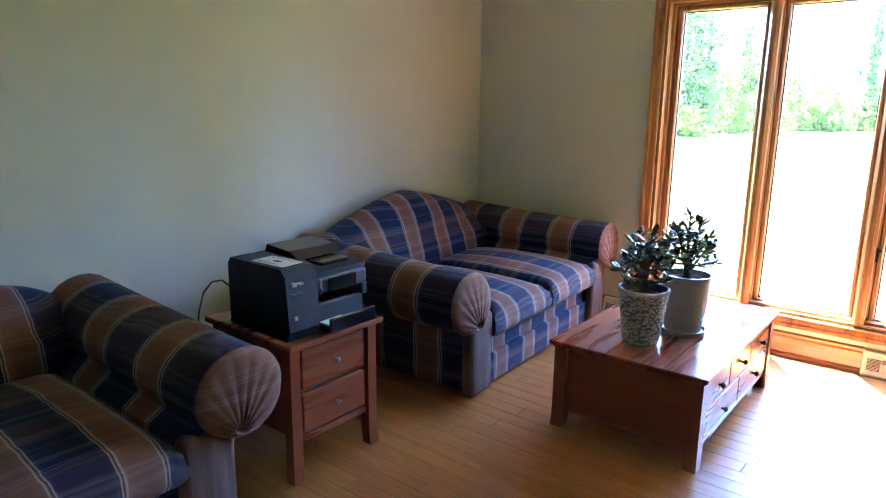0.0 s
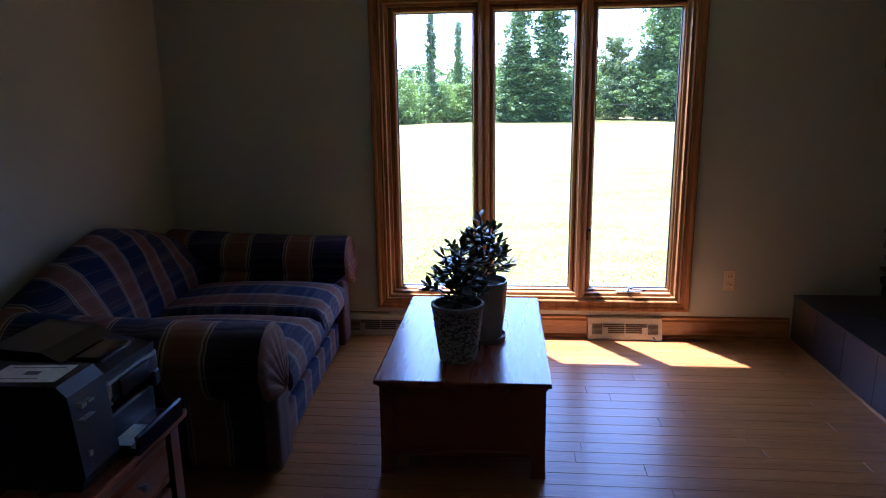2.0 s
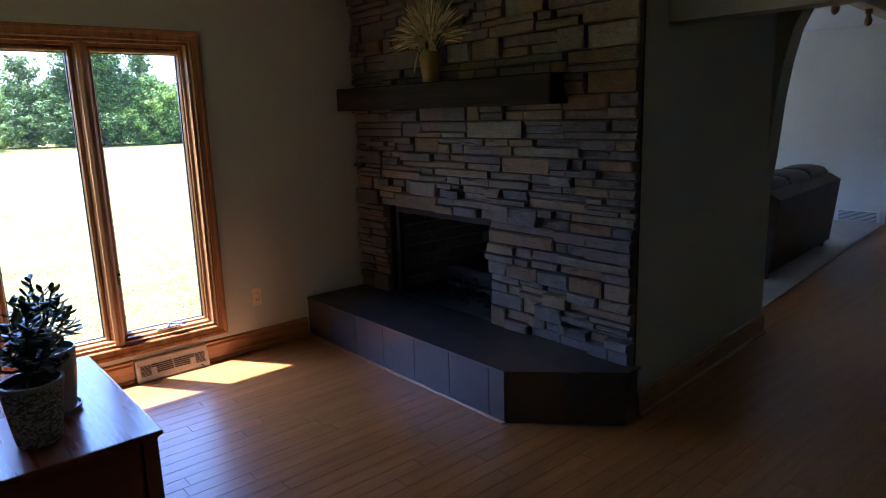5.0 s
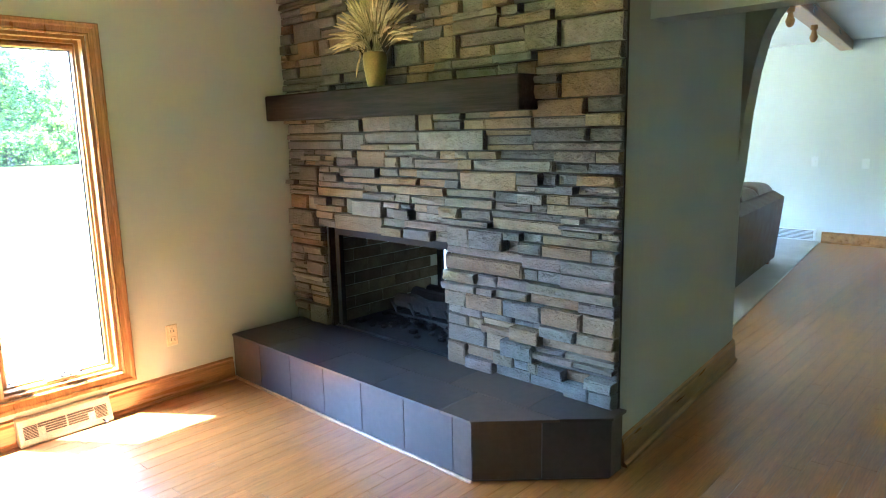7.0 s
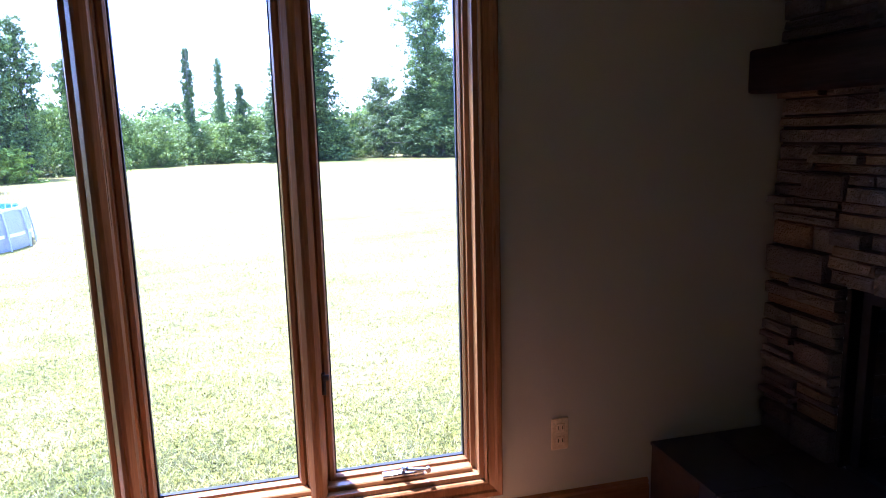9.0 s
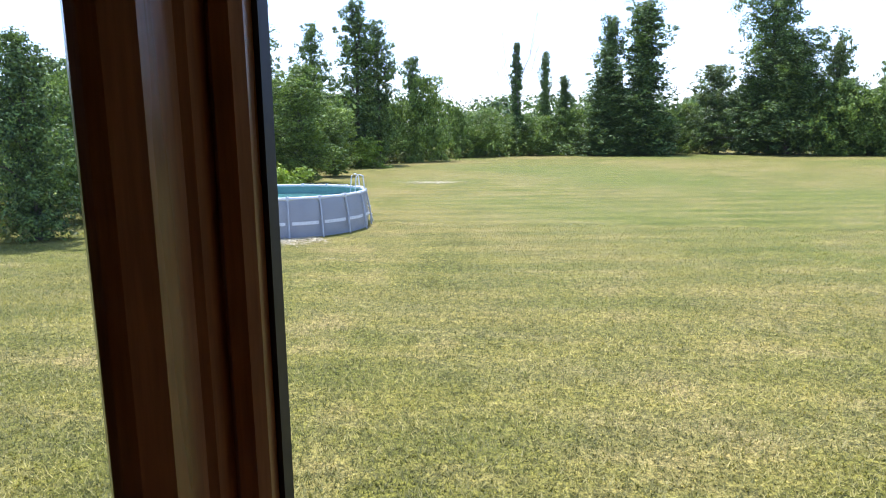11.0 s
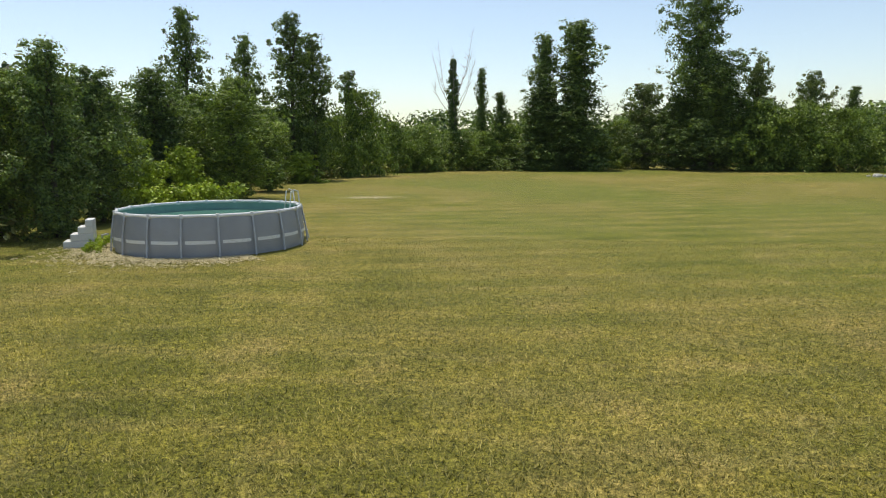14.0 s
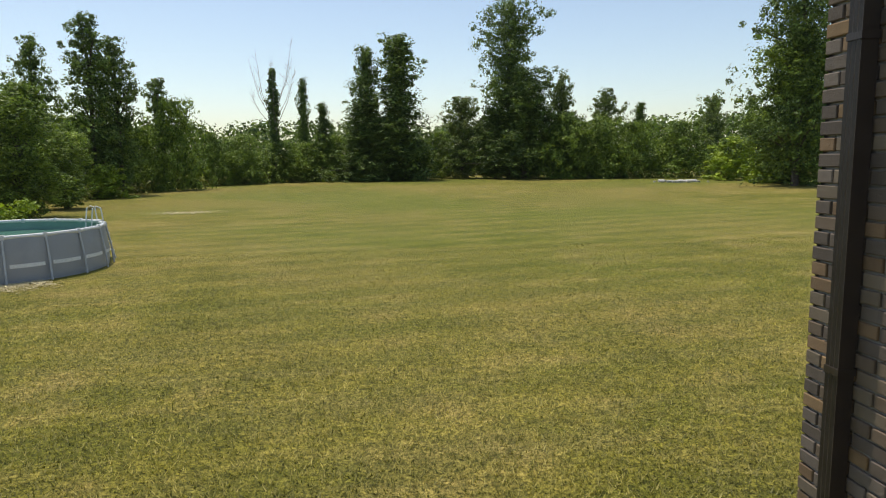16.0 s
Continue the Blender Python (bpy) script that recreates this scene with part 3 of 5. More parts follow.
def crank(cx):
    bm = bmesh.new()
    box(bm, cx - 0.075, cx + 0.075, 0.030, 0.062, 0.2712, 0.286, bevel=0.006, seg=2)
    tube(bm, [(cx, 0.045, 0.284), (cx, 0.030, 0.305), (cx + 0.012, 0.015, 0.308)], 0.009, 8)
    tube(bm, [(cx + 0.012, 0.015, 0.306), (cx + 0.05, 0.012, 0.300), (cx + 0.085, 0.014, 0.298)], [0.008, 0.006, 0.006], 8)
    tube(bm, [(cx + 0.085, 0.014, 0.298), (cx + 0.085, 0.0, 0.298)], 0.010, 8)
    part("crank", bm, STEEL, window, "folding steel crank handle", smooth=True)


crank(2.85)
crank(1.62)
lock = bmesh.new()
box(lock, 2.583, 2.598, 0.050, 0.062, 0.60, 0.68, bevel=0.003)
box(lock, 2.586, 2.610, 0.040, 0.052, 0.655, 0.675, bevel=0.003)
part("lock_lever", lock, SEAL, window, "dark sash lock lever")


# ---- wall fittings ----
def baseboard_register(x0, x1):
    reg = thing("floor_register", "cream enamel baseboard register with slotted louvres", "vent", group="baseboard registers")
    pr = [(-0.002, 0.0), (-0.065, 0.0), (-0.068, 0.012), (-0.030, 0.128), (-0.016, 0.134), (-0.002, 0.134)]
    part("body", prism(bmesh.new(), pr, 0, x0, x1), CREAM, reg)
    dy, dz = 0.038, 0.116
    ln = math.hypot(dy, dz)
    w = x1 - x0
    for side in (0, 1):
        for k in range(5):
            f = 0.30 + k * 0.10
            a, b = (x0 + w * (0.27 if k < 3 else 0.20), x0 + w * 0.49) if side == 0 else (x0 + w * 0.51, x0 + w * (0.73 if k < 3 else 0.80))
            bm = bmesh.new()
            y, z = -0.068 + dy * f, 0.012 + dz * f
            box(bm, a, b, y - 0.0035, y + 0.004, z - 0.0035, z + 0.0035)
            part("slot", bm, GROUT, reg)
    for a, b in ((0.05, 0.19), (0.81, 0.95)):
        bm = bmesh.new()
        for k in range(9):
            f = 0.22 + k * 0.06
            y, z = -0.068 + dy * f, 0.012 + dz * f
            box(bm, x0 + w * a, x0 + w * b, y - 0.0025, y + 0.004, z - 0.002, z + 0.002)
        part("grille", bm, GROUT, reg)
    bm = tube(bmesh.new(), [(x0 + w * 0.88, -0.062, 0.02), (x0 + w * 0.88 + 0.012, -0.10, 0.012)], 0.004, 6)
    part("lever", bm, SEAL, reg, "damper lever")
    return reg


baseboard_register(2.605, 3.045)
baseboard_register(1.10, 1.525)
outlet = thing("wall_outlet", "ivory duplex outlet with cover plate on the wall", "outlet")
part("plate", boxed(3.398, 3.466, -0.007, -0.0005, 0.308, 0.432, bevel=0.003), IVORY, outlet)
for z in (0.345, 0.395):
    rc = part("receptacle", boxed(3.415, 3.449, -0.0105, -0.006, z - 0.017, z + 0.017, bevel=0.002), IVORY, outlet)
    sl = bmesh.new()
    box(sl, 3.423, 3.426, -0.0115, -0.0095, z - 0.006, z + 0.008)
    box(sl, 3.438, 3.441, -0.0115, -0.0095, z - 0.006, z + 0.008)
    part("slots", sl, DARKHOLE, rc)


# ---- sofas ----
def rounded_slab(x0, x1, y0, y1, z0, z1, r, crown):
    """A stuffed cushion: rounded edges and a crowned top."""
    bm = bmesh.new()
    nx, ny = 12, 12
    def grid(zf, flip):
        vs = []
        for j in range(ny + 1):
            row = []
            for i in range(nx + 1):
                u, v = i / nx * 2 - 1, j / ny * 2 - 1
                fx = math.sin(math.pi / 2 * u)
                u, v = fx, math.sin(math.pi / 2 * v)
                px = (x0 + x1) / 2 + (x1 - x0) / 2 * fx
                py = (y0 + y1) / 2 + (y1 - y0) / 2 * v
                e = max(abs(u), abs(v))
                row.append(bm.verts.new((px, py, zf(u, v))))
            vs.append(row)
        for j in range(ny):
            for i in range(nx):
                q = (vs[j][i], vs[j][i + 1], vs[j + 1][i + 1], vs[j + 1][i])
                bm.faces.new(q[::-1] if flip else q)
        return vs
    def edge(u, v):
        ex, ey = (1 - abs(u)) * (x1 - x0) / 2, (1 - abs(v)) * (y1 - y0) / 2
        d = min(ex, ey)
        return r - math.sqrt(max(r * r - max(r - d, 0) ** 2, 0)) if d < r else 0.0
    top = grid(lambda u, v: z1 - edge(u, v) + crown * (1 - u * u) * (1 - v * v), False)
    bot = grid(lambda u, v: z0 + edge(u, v) * 0.6, True)
    rim = lambda g: g[0] + [g[j][nx] for j in range(1, ny + 1)] + g[ny][::-1][1:] + [g[j][0] for j in range(ny - 1, 0, -1)]
    a, b = rim(bot), rim(top)
    for k in range(len(a)):
        bm.faces.new((a[k], a[(k + 1) % len(a)], b[(k + 1) % len(a)], b[k]))
    bmesh.ops.recalc_face_normals(bm, faces=bm.faces)
    return bm


def sofa_arm(side, half, depth):
    """A rolled arm; side -1 or 1; the stuffed roll hangs over outwards."""
    bm = bmesh.new()
    prof = [(-0.215, 0.05), (-0.215, 0.42)]
    for k in range(19):
        a = math.radians(205 - 285 * k / 18)
        prof.append((0.142 * math.cos(a) * (1.12 if math.cos(a) < 0 else 1.0), 0.512 + 0.142 * math.sin(a)))
    prof += [(-0.045, 0.385), (-0.045, 0.05)]
    ny = 12
    rings = []
    for j in range(ny + 1):
        f = j / ny
        y = 0.10 + (depth - 0.10) * f
        lift = 0.05 * (1 - f) ** 1.5
        puff = 1.0 + 0.03 * math.sin(math.pi * f) + 0.05 * f
        ring = []
        for px, pz in prof:
            roll = pz > 0.40 and px > -0.2
            yy = y + (0.05 * f if roll else 0.0)
            ring.append(bm.verts.new((side * (half + px * (puff if roll else 1.0)), yy, pz + (lift if roll else 0.0))))
        rings.append(ring)
    n = len(prof)
    for a, b in zip(rings, rings[1:]):
        for k in range(n):
            bm.faces.new((a[k], a[(k + 1) % n], b[(k + 1) % n], b[k]))
    bm.faces.new(rings[0])
    bm.faces.new(rings[-1][::-1])
    bmesh.ops.recalc_face_normals(bm, faces=bm.faces)
    return bm


def pleat_cap(side, half, depth):
    """The gathered front of a rolled arm: folds fan out from the lower outer corner to the round rim."""
    bm = bmesh.new()
    cx, cz, n = half, 0.512, 72
    rnd = random.Random(4)
    fx, fz = cx - 0.035, cz - 0.118
    mid = bm.verts.new((side * fx, depth + 0.058, fz))
    steps_in = (0.18, 0.4, 0.62, 0.82, 0.94, 1.0)
    rings = [[] for g in steps_in]
    fold = [(0.007 if k % 5 in (0, 1) else 0.0) + rnd.uniform(0, 0.002) for k in range(n)]
    for k in range(n):
        a = 2 * math.pi * k / n
        rx, rz = cx + 0.151 * math.cos(a) * (1.10 if math.cos(a) < 0 else 1.0), cz + 0.145 * math.sin(a)
        for r, g in enumerate(steps_in):
            out = 0.048 + 0.036 * math.sqrt(max(0.0, 1 - g * g)) + 0.010 * (1 - g)
            rings[r].append(bm.verts.new((side * (fx + (rx - fx) * g), depth + out - fold[k] * (1 - g * 0.85), fz + (rz - fz) * g)))
    for k in range(n):
        q = (k + 1) % n
        bm.faces.new((mid, rings[0][k], rings[0][q]))
        for a, b in zip(rings, rings[1:]):
            bm.faces.new((a[k], b[k], b[q], a[q]))
    bmesh.ops.recalc_face_normals(bm, faces=bm.faces)
    return bm


def front_panel(side, half, depth):
    return boxed(*sorted((side * (half - 0.212), side * (half - 0.03))), depth - 0.02, depth + 0.048, 0.03, 0.43, bevel=0.022, seg=3)


def loveseat(m, label, W=1.62, seats=2):
    D = 1.14
    half = W / 2
    s = thing("loveseat", label, "sofa", m, "plaid sofas")
    inner = half - 0.20
    part("base", boxed(-inner, inner, 0.12, D - 0.02, 0.03, 0.285, bevel=0.015, seg=2), PLAID_W, s)
    part("lower_rail", boxed(-inner, inner, D - 0.025, D + 0.005, 0.02, 0.175, bevel=0.012, seg=2), PLAID_W, s)
    for k in range(seats):
        w = 2 * inner / seats
        x0 = -inner + k * w
        part("seat_cushion", rounded_slab(x0 + 0.004, x0 + w - 0.004, 0.32, D + 0.065, 0.27, 0.435, 0.085, 0.045), PLAID_S, s, smooth=True)
    bm = bmesh.new()
    nx = 36
    rings = []
    for i in range(nx + 1):
        u = i / nx * 2 - 1
        x = u * (half - 0.06)
        d = abs(x)
        f = d / half
        hump = 0.858 - 0.175 * (f / 0.86) ** 1.35 - 0.10 * max(0.0, (f - 0.76) / 0.24) ** 2
        line = [(0.10, 0.10), (0.05, hump - 0.12), (0.065, hump - 0.035), (0.11, hump), (0.175, hump - 0.003), (0.24, hump - 0.045), (0.29, hump - 0.12),
                (0.355, 0.54), (0.375, 0.45), (0.36, 0.30), (0.35, 0.10)]
        rings.append([bm.verts.new((x, y, z)) for y, z in line])
    for a, b in zip(rings, rings[1:]):
        for k in range(len(a)):
            bm.faces.new((a[k], b[k], b[(k + 1) % len(a)], a[(k + 1) % len(a)]))
    bm.faces.new(rings[0])
    bm.faces.new(rings[-1][::-1])
    bmesh.ops.recalc_face_normals(bm, faces=bm.faces)
    part("backrest", bm, PLAID_W, s, smooth=True)
    for k in (-1, 1):
        arm = part("armrest", sofa_arm(k, half, D), PLAID_D, s, smooth=True)
        part("pleated_front", pleat_cap(k, half, D), PLAID_C, arm, "gathered pleats round the scroll", True)
        part("front_panel", front_panel(k, half, D), PANELCLOTH, arm, "pale tan upright panel", True)
        for y in (0.18, D - 0.12):
            part("foot", boxed(k * (half - 0.13) - 0.03, k * (half - 0.13) + 0.03, y - 0.03, y + 0.03, 0.0, 0.055, bevel=0.006), CHERRY_Z, s)
    return s


loveseat(pose(0.005, -1.0, 0, 0, 0, -87), "rolled-arm loveseat in navy, rust and cream plaid cloth")
loveseat(pose(0.05, -4.01, 0, 0, 0, -90), "rolled-arm plaid sofa with three cushions beside the end table", 2.11, 3)


# ---- end table with printer ----
def flared_leg(bm, cx, cy, z1, t, ox, oy):
    """A square leg that curves outwards at the foot."""
    zs = [0.0, 0.05, 0.12, z1]
    off = [0.007, 0.002, 0.0, 0.0]
    rings = []
    for z, o in zip(zs, off):
        x, y, h = cx + ox * o, cy + oy * o, t / 2
        rings.append([bm.verts.new(p) for p in ((x - h, y - h, z), (x + h, y - h, z), (x + h, y + h, z), (x - h, y + h, z))])
    for a, b in zip(rings, rings[1:]):
        for k in range(4):
            bm.faces.new((a[k], a[(k + 1) % 4], b[(k + 1) % 4], b[k]))
    bm.faces.new(rings[0][::-1])
    bm.faces.new(rings[-1])
    return bm


def knob(parent, x, y, z, material, r=0.014, label=""):
    bm = bmesh.new()
    lathe(bm, [(0.006, 0.0), (0.006, 0.012), (r * 0.8, 0.014), (r, 0.020), (r * 0.85, 0.026), (r * 0.4, 0.029)], 14)
    part("knob", bm, material, parent, label, True, Matrix.Translation((x, y, z)) @ pose(0, 0, 0, 0, 90, 0))


ET = pose(-0.135, 0.03, 0.0)
et = thing("end_table", "cherry-stained end table with two drawers", "table", ET)
part("tabletop", boxed(0.74, 1.285, -2.725, -2.255, 0.532, 0.558, bevel=0.007, seg=2), CHERRY, et)
for cx, ox in ((0.795, -1), (1.235, 1)):
    for cy, oy in ((-2.685, -1), (-2.295, 1)):
        part("leg", flared_leg(bmesh.new(), cx, cy, 0.532, 0.045, ox * 0.6, oy * 0.6), CHERRY_Z, et)
part("body", boxed(0.80, 1.225, -2.66, -2.32, 0.15, 0.532), CHERRY_Z, et)
part("apron", boxed(1.20, 1.245, -2.66, -2.32, 0.148, 0.172, bevel=0.003), CHERRY, et)
for z in (0.185, 0.36):
    dr = part("drawer", boxed(1.2255, 1.250, -2.65, -2.33, z, z + 0.155, bevel=0.006, seg=2), CHERRY, et)
    knob(dr, 1.249, -2.49, z + 0.078, STEEL, 0.011, "brushed steel knob")

pr = thing("printer", "charcoal all-in-one inkjet printer with document feeder", "printer", ET)
prm = [(0.90, 0.562), (1.245, 0.562), (1.262, 0.60), (1.245, 0.80), (1.22, 0.825), (0.92, 0.825), (0.90, 0.80)]
part("left_housing", prism(bmesh.new(), [(x, z) for x, z in prm], 1, -2.705, -2.565), PRINTER, pr)
part("base_housing", boxed(0.90, 1.215, -2.563, -2.30, 0.562, 0.66, bevel=0.008, seg=2), PRINTER, pr)
part("upper_housing", boxed(0.90, 1.235, -2.563, -2.295, 0.70, 0.765, bevel=0.012, seg=2), PRINTER, pr)
part("inner_bay", boxed(0.92, 1.10, -2.562, -2.31, 0.655, 0.705), PRINTER_GLOSS, pr)
part("right_cheek", boxed(0.90, 1.235, -2.325, -2.293, 0.655, 0.705, bevel=0.006), PRINTER, pr)
tray = part("paper_tray", boxed(1.10, 1.298, -2.55, -2.315, 0.565, 0.585, bevel=0.006, seg=2), PRINTER_GLOSS, pr)
part("tray_lip", boxed(1.290, 1.304, -2.55, -2.315, 0.565, 0.622, bevel=0.005), PRINTER_GLOSS, tray)
part("sheet", boxed(1.14, 1.27, -2.53, -2.42, 0.5855, 0.589), PAPER, tray, "paper left in the tray")
lid = [(0.905, 0.764), (1.225, 0.764), (1.228, 0.785), (1.14, 0.80), (1.06, 0.815), (0.905, 0.822)]
part("scanner_lid", prism(bmesh.new(), lid, 1, -2.560, -2.30), PRINTER, pr)
part("feeder_cover", prism(bmesh.new(), [(0.915, 0.818), (1.08, 0.811), (1.12, 0.815), (1.07, 0.842), (0.93, 0.852)], 1, -2.545, -2.315), PRINTER_GLOSS, pr)
part("feeder_guide", boxed(1.07, 1.20, -2.50, -2.36, 0.797, 0.812, bevel=0.004), PRINTER_GLOSS, pr)
part("screen", boxed(1.2345, 1.244, -2.50, -2.36, 0.705, 0.757, bevel=0.003), PRINTER_GLOSS, pr)
part("chrome_guide", boxed(1.23, 1.240, -2.545, -2.53, 0.70, 0.76, bevel=0.004), STEEL, pr)
for k, (y, z, w, h) in enumerate(((-2.685, 0.765, 0.018, 0.012), (-2.66, 0.768, 0.022, 0.006), (-2.685, 0.735, 0.03, 0.003), (-2.655, 0.735, 0.014, 0.003), (-2.68, 0.64, 0.012, 0.014))):
    part("badge", boxed(1.243, 1.2635, y, y + w, z, z + h), POTGREY, pr)
card = solid("instruction_card", boxed(0, 0.17, 0, 0.10, 0, 0.0012), PAPER, "white printed card lying on the printer", "paper", ET @ pose(1.03, -2.69, 0.8262, 0, 0, 4))
part("picture", boxed(0.07, 0.105, 0.04, 0.06, 0.0012, 0.0018), INK, card)
part("line", boxed(0.02, 0.15, 0.08, 0.083, 0.0012, 0.0018), INK, card)
part("line", boxed(0.02, 0.12, 0.015, 0.018, 0.0012, 0.0018), INK, card)
solid("power_cable", tube(bmesh.new(), [(0.905, -2.66, 0.66), (0.87, -2.675, 0.69), (0.83, -2.69, 0.715), (0.79, -2.71, 0.705), (0.765, -2.735, 0.66), (0.74, -2.745, 0.58), (0.72, -2.747, 0.47), (0.66, -2.747, 0.32), (0.57, -2.746, 0.17), (0.45, -2.745, 0.06), (0.30, -2.745, 0.006)], 0.004, 6), CABLE,
      "black printer cable hanging behind the end table", "cable", ET, smooth=True)


# ---- coffee table ----
ct = thing("coffee_table", "cherry-stained coffee table with drawers down one side", "table")
CX0, CX1, CY0, CY1 = 1.590, 2.272, -1.645, -0.520
top = bmesh.new()
box(top, CX0, CX1, CY0, CY1, 0.382, 0.402, bevel=0.006, seg=2)
box(top, CX0 + 0.012, CX1 - 0.012, CY0 + 0.012, CY1 - 0.012, 0.370, 0.384, bevel=0.004)
part("tabletop", top, CHERRY, ct, "polished top")
for cx, ox in ((CX0 + 0.048, -1), (CX1 - 0.048, 1)):
    for cy, oy in ((CY0 + 0.048, -1), (CY1 - 0.048, 1)):
        part("leg", flared_leg(bmesh.new(), cx, cy, 0.372, 0.056, ox * 0.5, oy * 0.8), CHERRY_Z, ct)
for y0, y1 in ((CY0 + 0.040, CY0 + 0.058), (CY1 - 0.058, CY1 - 0.040)):
    part("end_panel", boxed(CX0 + 0.07, CX1 - 0.07, y0, y1, 0.095, 0.372), CHERRY_X, ct)
    part("end_rail", boxed(CX0 + 0.07, CX1 - 0.07, y0 - 0.008, y1 + 0.008, 0.075, 0.100, bevel=0.004), CHERRY_X, ct)
part("back_panel", boxed(CX0 + 0.035, CX0 + 0.055, CY0 + 0.07, CY1 - 0.07, 0.085, 0.372), CHERRY, ct)
part("carcass", boxed(CX0 + 0.06, CX1 - 0.052, CY0 + 0.062, CY1 - 0.062, 0.085, 0.372), CHERRY, ct)
part("side_rail", boxed(CX1 - 0.056, CX1 - 0.030, CY0 + 0.074, CY1 - 0.074, 0.075, 0.100, bevel=0.004), CHERRY, ct)
ln = (CY1 - CY0 - 0.16) / 2
for r, (z0, z1, n) in enumerate(((0.105, 0.225, 2), (0.235, 0.362, 3))):
    w = (CY1 - CY0 - 0.16) / n
    for k in range(n):
        y = CY0 + 0.08 + k * w
        d = part("drawer", boxed(CX1 - 0.052, CX1 - 0.026, y + 0.005, y + w - 0.005, z0, z1, bevel=0.005, seg=2), CHERRY, ct)
        knob(d, CX1 - 0.028, y + w / 2, (z0 + z1) / 2, IRON, 0.013, "dark turned knob")


# ---- pots and jade plants ----
def jade_leaf():
    bm = bmesh.new()
    n = 9
    rings = []
    for i in range(n):
        f = i / (n - 1)
        w = 0.0118 * math.sin(math.pi * min(f * 0.93 + 0.05, 1.0)) ** 0.7 * (0.55 + 0.6 * f)
        t = 0.0035 * math.sin(math.pi * min(f * 0.9 + 0.08, 1.0))
        z = 0.008 * f * f
        rings.append([bm.verts.new(p) for p in ((f * 0.046, -w, z), (f * 0.046, 0, z + t), (f * 0.046, w, z), (f * 0.046, 0, z - t))])
    for a, b in zip(rings, rings[1:]):
        for k in range(4):
            bm.faces.new((a[k], a[(k + 1) % 4], b[(k + 1) % 4], b[k]))
    return mesh_of("leaf", bm, JADE, True)


LEAFMESH = jade_leaf()


def jade(m, height, spread, seed, label):
    rnd = random.Random(seed)
    plant = thing("jade_plant", label, "plant", m, "potted jade plants")
    bm = bmesh.new()
    tips = []
    tube(bm, [(0, 0, -0.02), (0.005, 0.004, height * 0.25), (0.0, 0.01, height * 0.45)], [0.020, 0.014, 0.010], 8)
    for k in range(21):
        a = k * 2.4 + rnd.uniform(-0.3, 0.3)
        f = math.sqrt((k + 0.5) / 21)
        reach = spread * f * rnd.uniform(0.85, 1.1)
        h0 = height * rnd.uniform(0.10, 0.40)
        h1 = height * (1.0 - 0.72 * f ** 1.8) * rnd.uniform(0.82, 1.05)
        p0, p2 = Vector((0.002, 0.004, min(h0, h1 * 0.7))), Vector((reach * math.cos(a), reach * math.sin(a), h1))
        p1 = (p0 + p2) / 2 + Vector((0, 0, -0.012))
        tube(bm, [p0, p1, p2], [0.007, 0.005, 0.0035], 6)
        tips.append((p1, p2, a))
    part("stem", bm, JADESTEM, plant, "woody branching stem", True)
    for p1, p2, a in tips:
        for k in range(13):
            f = 0.22 + 0.85 * (k + rnd.random()) / 13
            p = p1.lerp(p2, f)
            s = rnd.uniform(0.85, 1.3)
            tilt = rnd.uniform(-0.35, 0.4) if k < 10 else rnd.uniform(-0.8, -0.1)
            yaw = a + (1.57 if k % 2 else -1.57) * rnd.uniform(0.1, 1.3)
            mm = Matrix.Translation(p) @ Euler((rnd.uniform(-0.5, 0.5), tilt, yaw)).to_matrix().to_4x4() @ Matrix.Scale(s, 4)
            piece("leaf", LEAFMESH, plant, mm)
    return plant


P1, P2, TT = (1.902, -1.405), (2.000, -1.160), 0.402
pot = thing("plant_pot", "round pot crusted with pale shell chips", "pot", pose(P1[0], P1[1], TT) @ Matrix.Diagonal((1.08, 1.08, 0.96, 1)))
part("body", lathe(bmesh.new(), [(0.066, 0.0), (0.070, 0.012), (0.081, 0.10), (0.090, 0.19), (0.095, 0.235), (0.097, 0.25), (0.090, 0.25), (0.086, 0.215)], 32), POTDARK, pot, smooth=True)
bm = bmesh.new()
rnd = random.Random(5)
for k in range(1150):
    a, z = rnd.uniform(0, 6.283), rnd.uniform(0.008, 0.232)
    r = 0.067 + 0.028 * (z / 0.235) ** 0.9 + 0.0012
    s, t = rnd.uniform(0.004, 0.0085), rnd.uniform(0.003, 0.006)
    g = rnd.uniform(0, 3.14)
    vs = []
    for q in range(5):
        b = g + q * 1.2566
        aa = a + s * math.cos(b) / r
        vs.append(bm.verts.new((r * math.cos(aa), r * math.sin(aa), z + t * math.sin(b))))
    lid2 = [bm.verts.new((v.co.x * 1.022, v.co.y * 1.022, v.co.z)) for v in vs]
    bm.faces.new(lid2)
    for q in range(5):
        bm.faces.new((vs[q], vs[(q + 1) % 5], lid2[(q + 1) % 5], lid2[q]))
tagged(part("shell_crust", bm, MOSAIC, pot, "pale shell chips pressed into the wall"), kind="stuff")
part("rim", lathe(bmesh.new(), [(0.0955, 0.232), (0.1005, 0.238), (0.1005, 0.252), (0.091, 0.254)], 32, caps=False), MOSAIC, pot, smooth=True)
part("soil", lathe(bmesh.new(), [(0.087, 0.212), (0.05, 0.219), (0.01, 0.222)], 20), SOIL, pot, smooth=True)
pot = thing("plant_pot", "plain warm grey glazed pot on a saucer", "pot", pose(P2[0], P2[1], TT))
part("saucer", lathe(bmesh.new(), [(0.085, 0.0), (0.097, 0.004), (0.100, 0.024), (0.095, 0.026), (0.092, 0.010)], 32), POTGREY, pot, smooth=True)
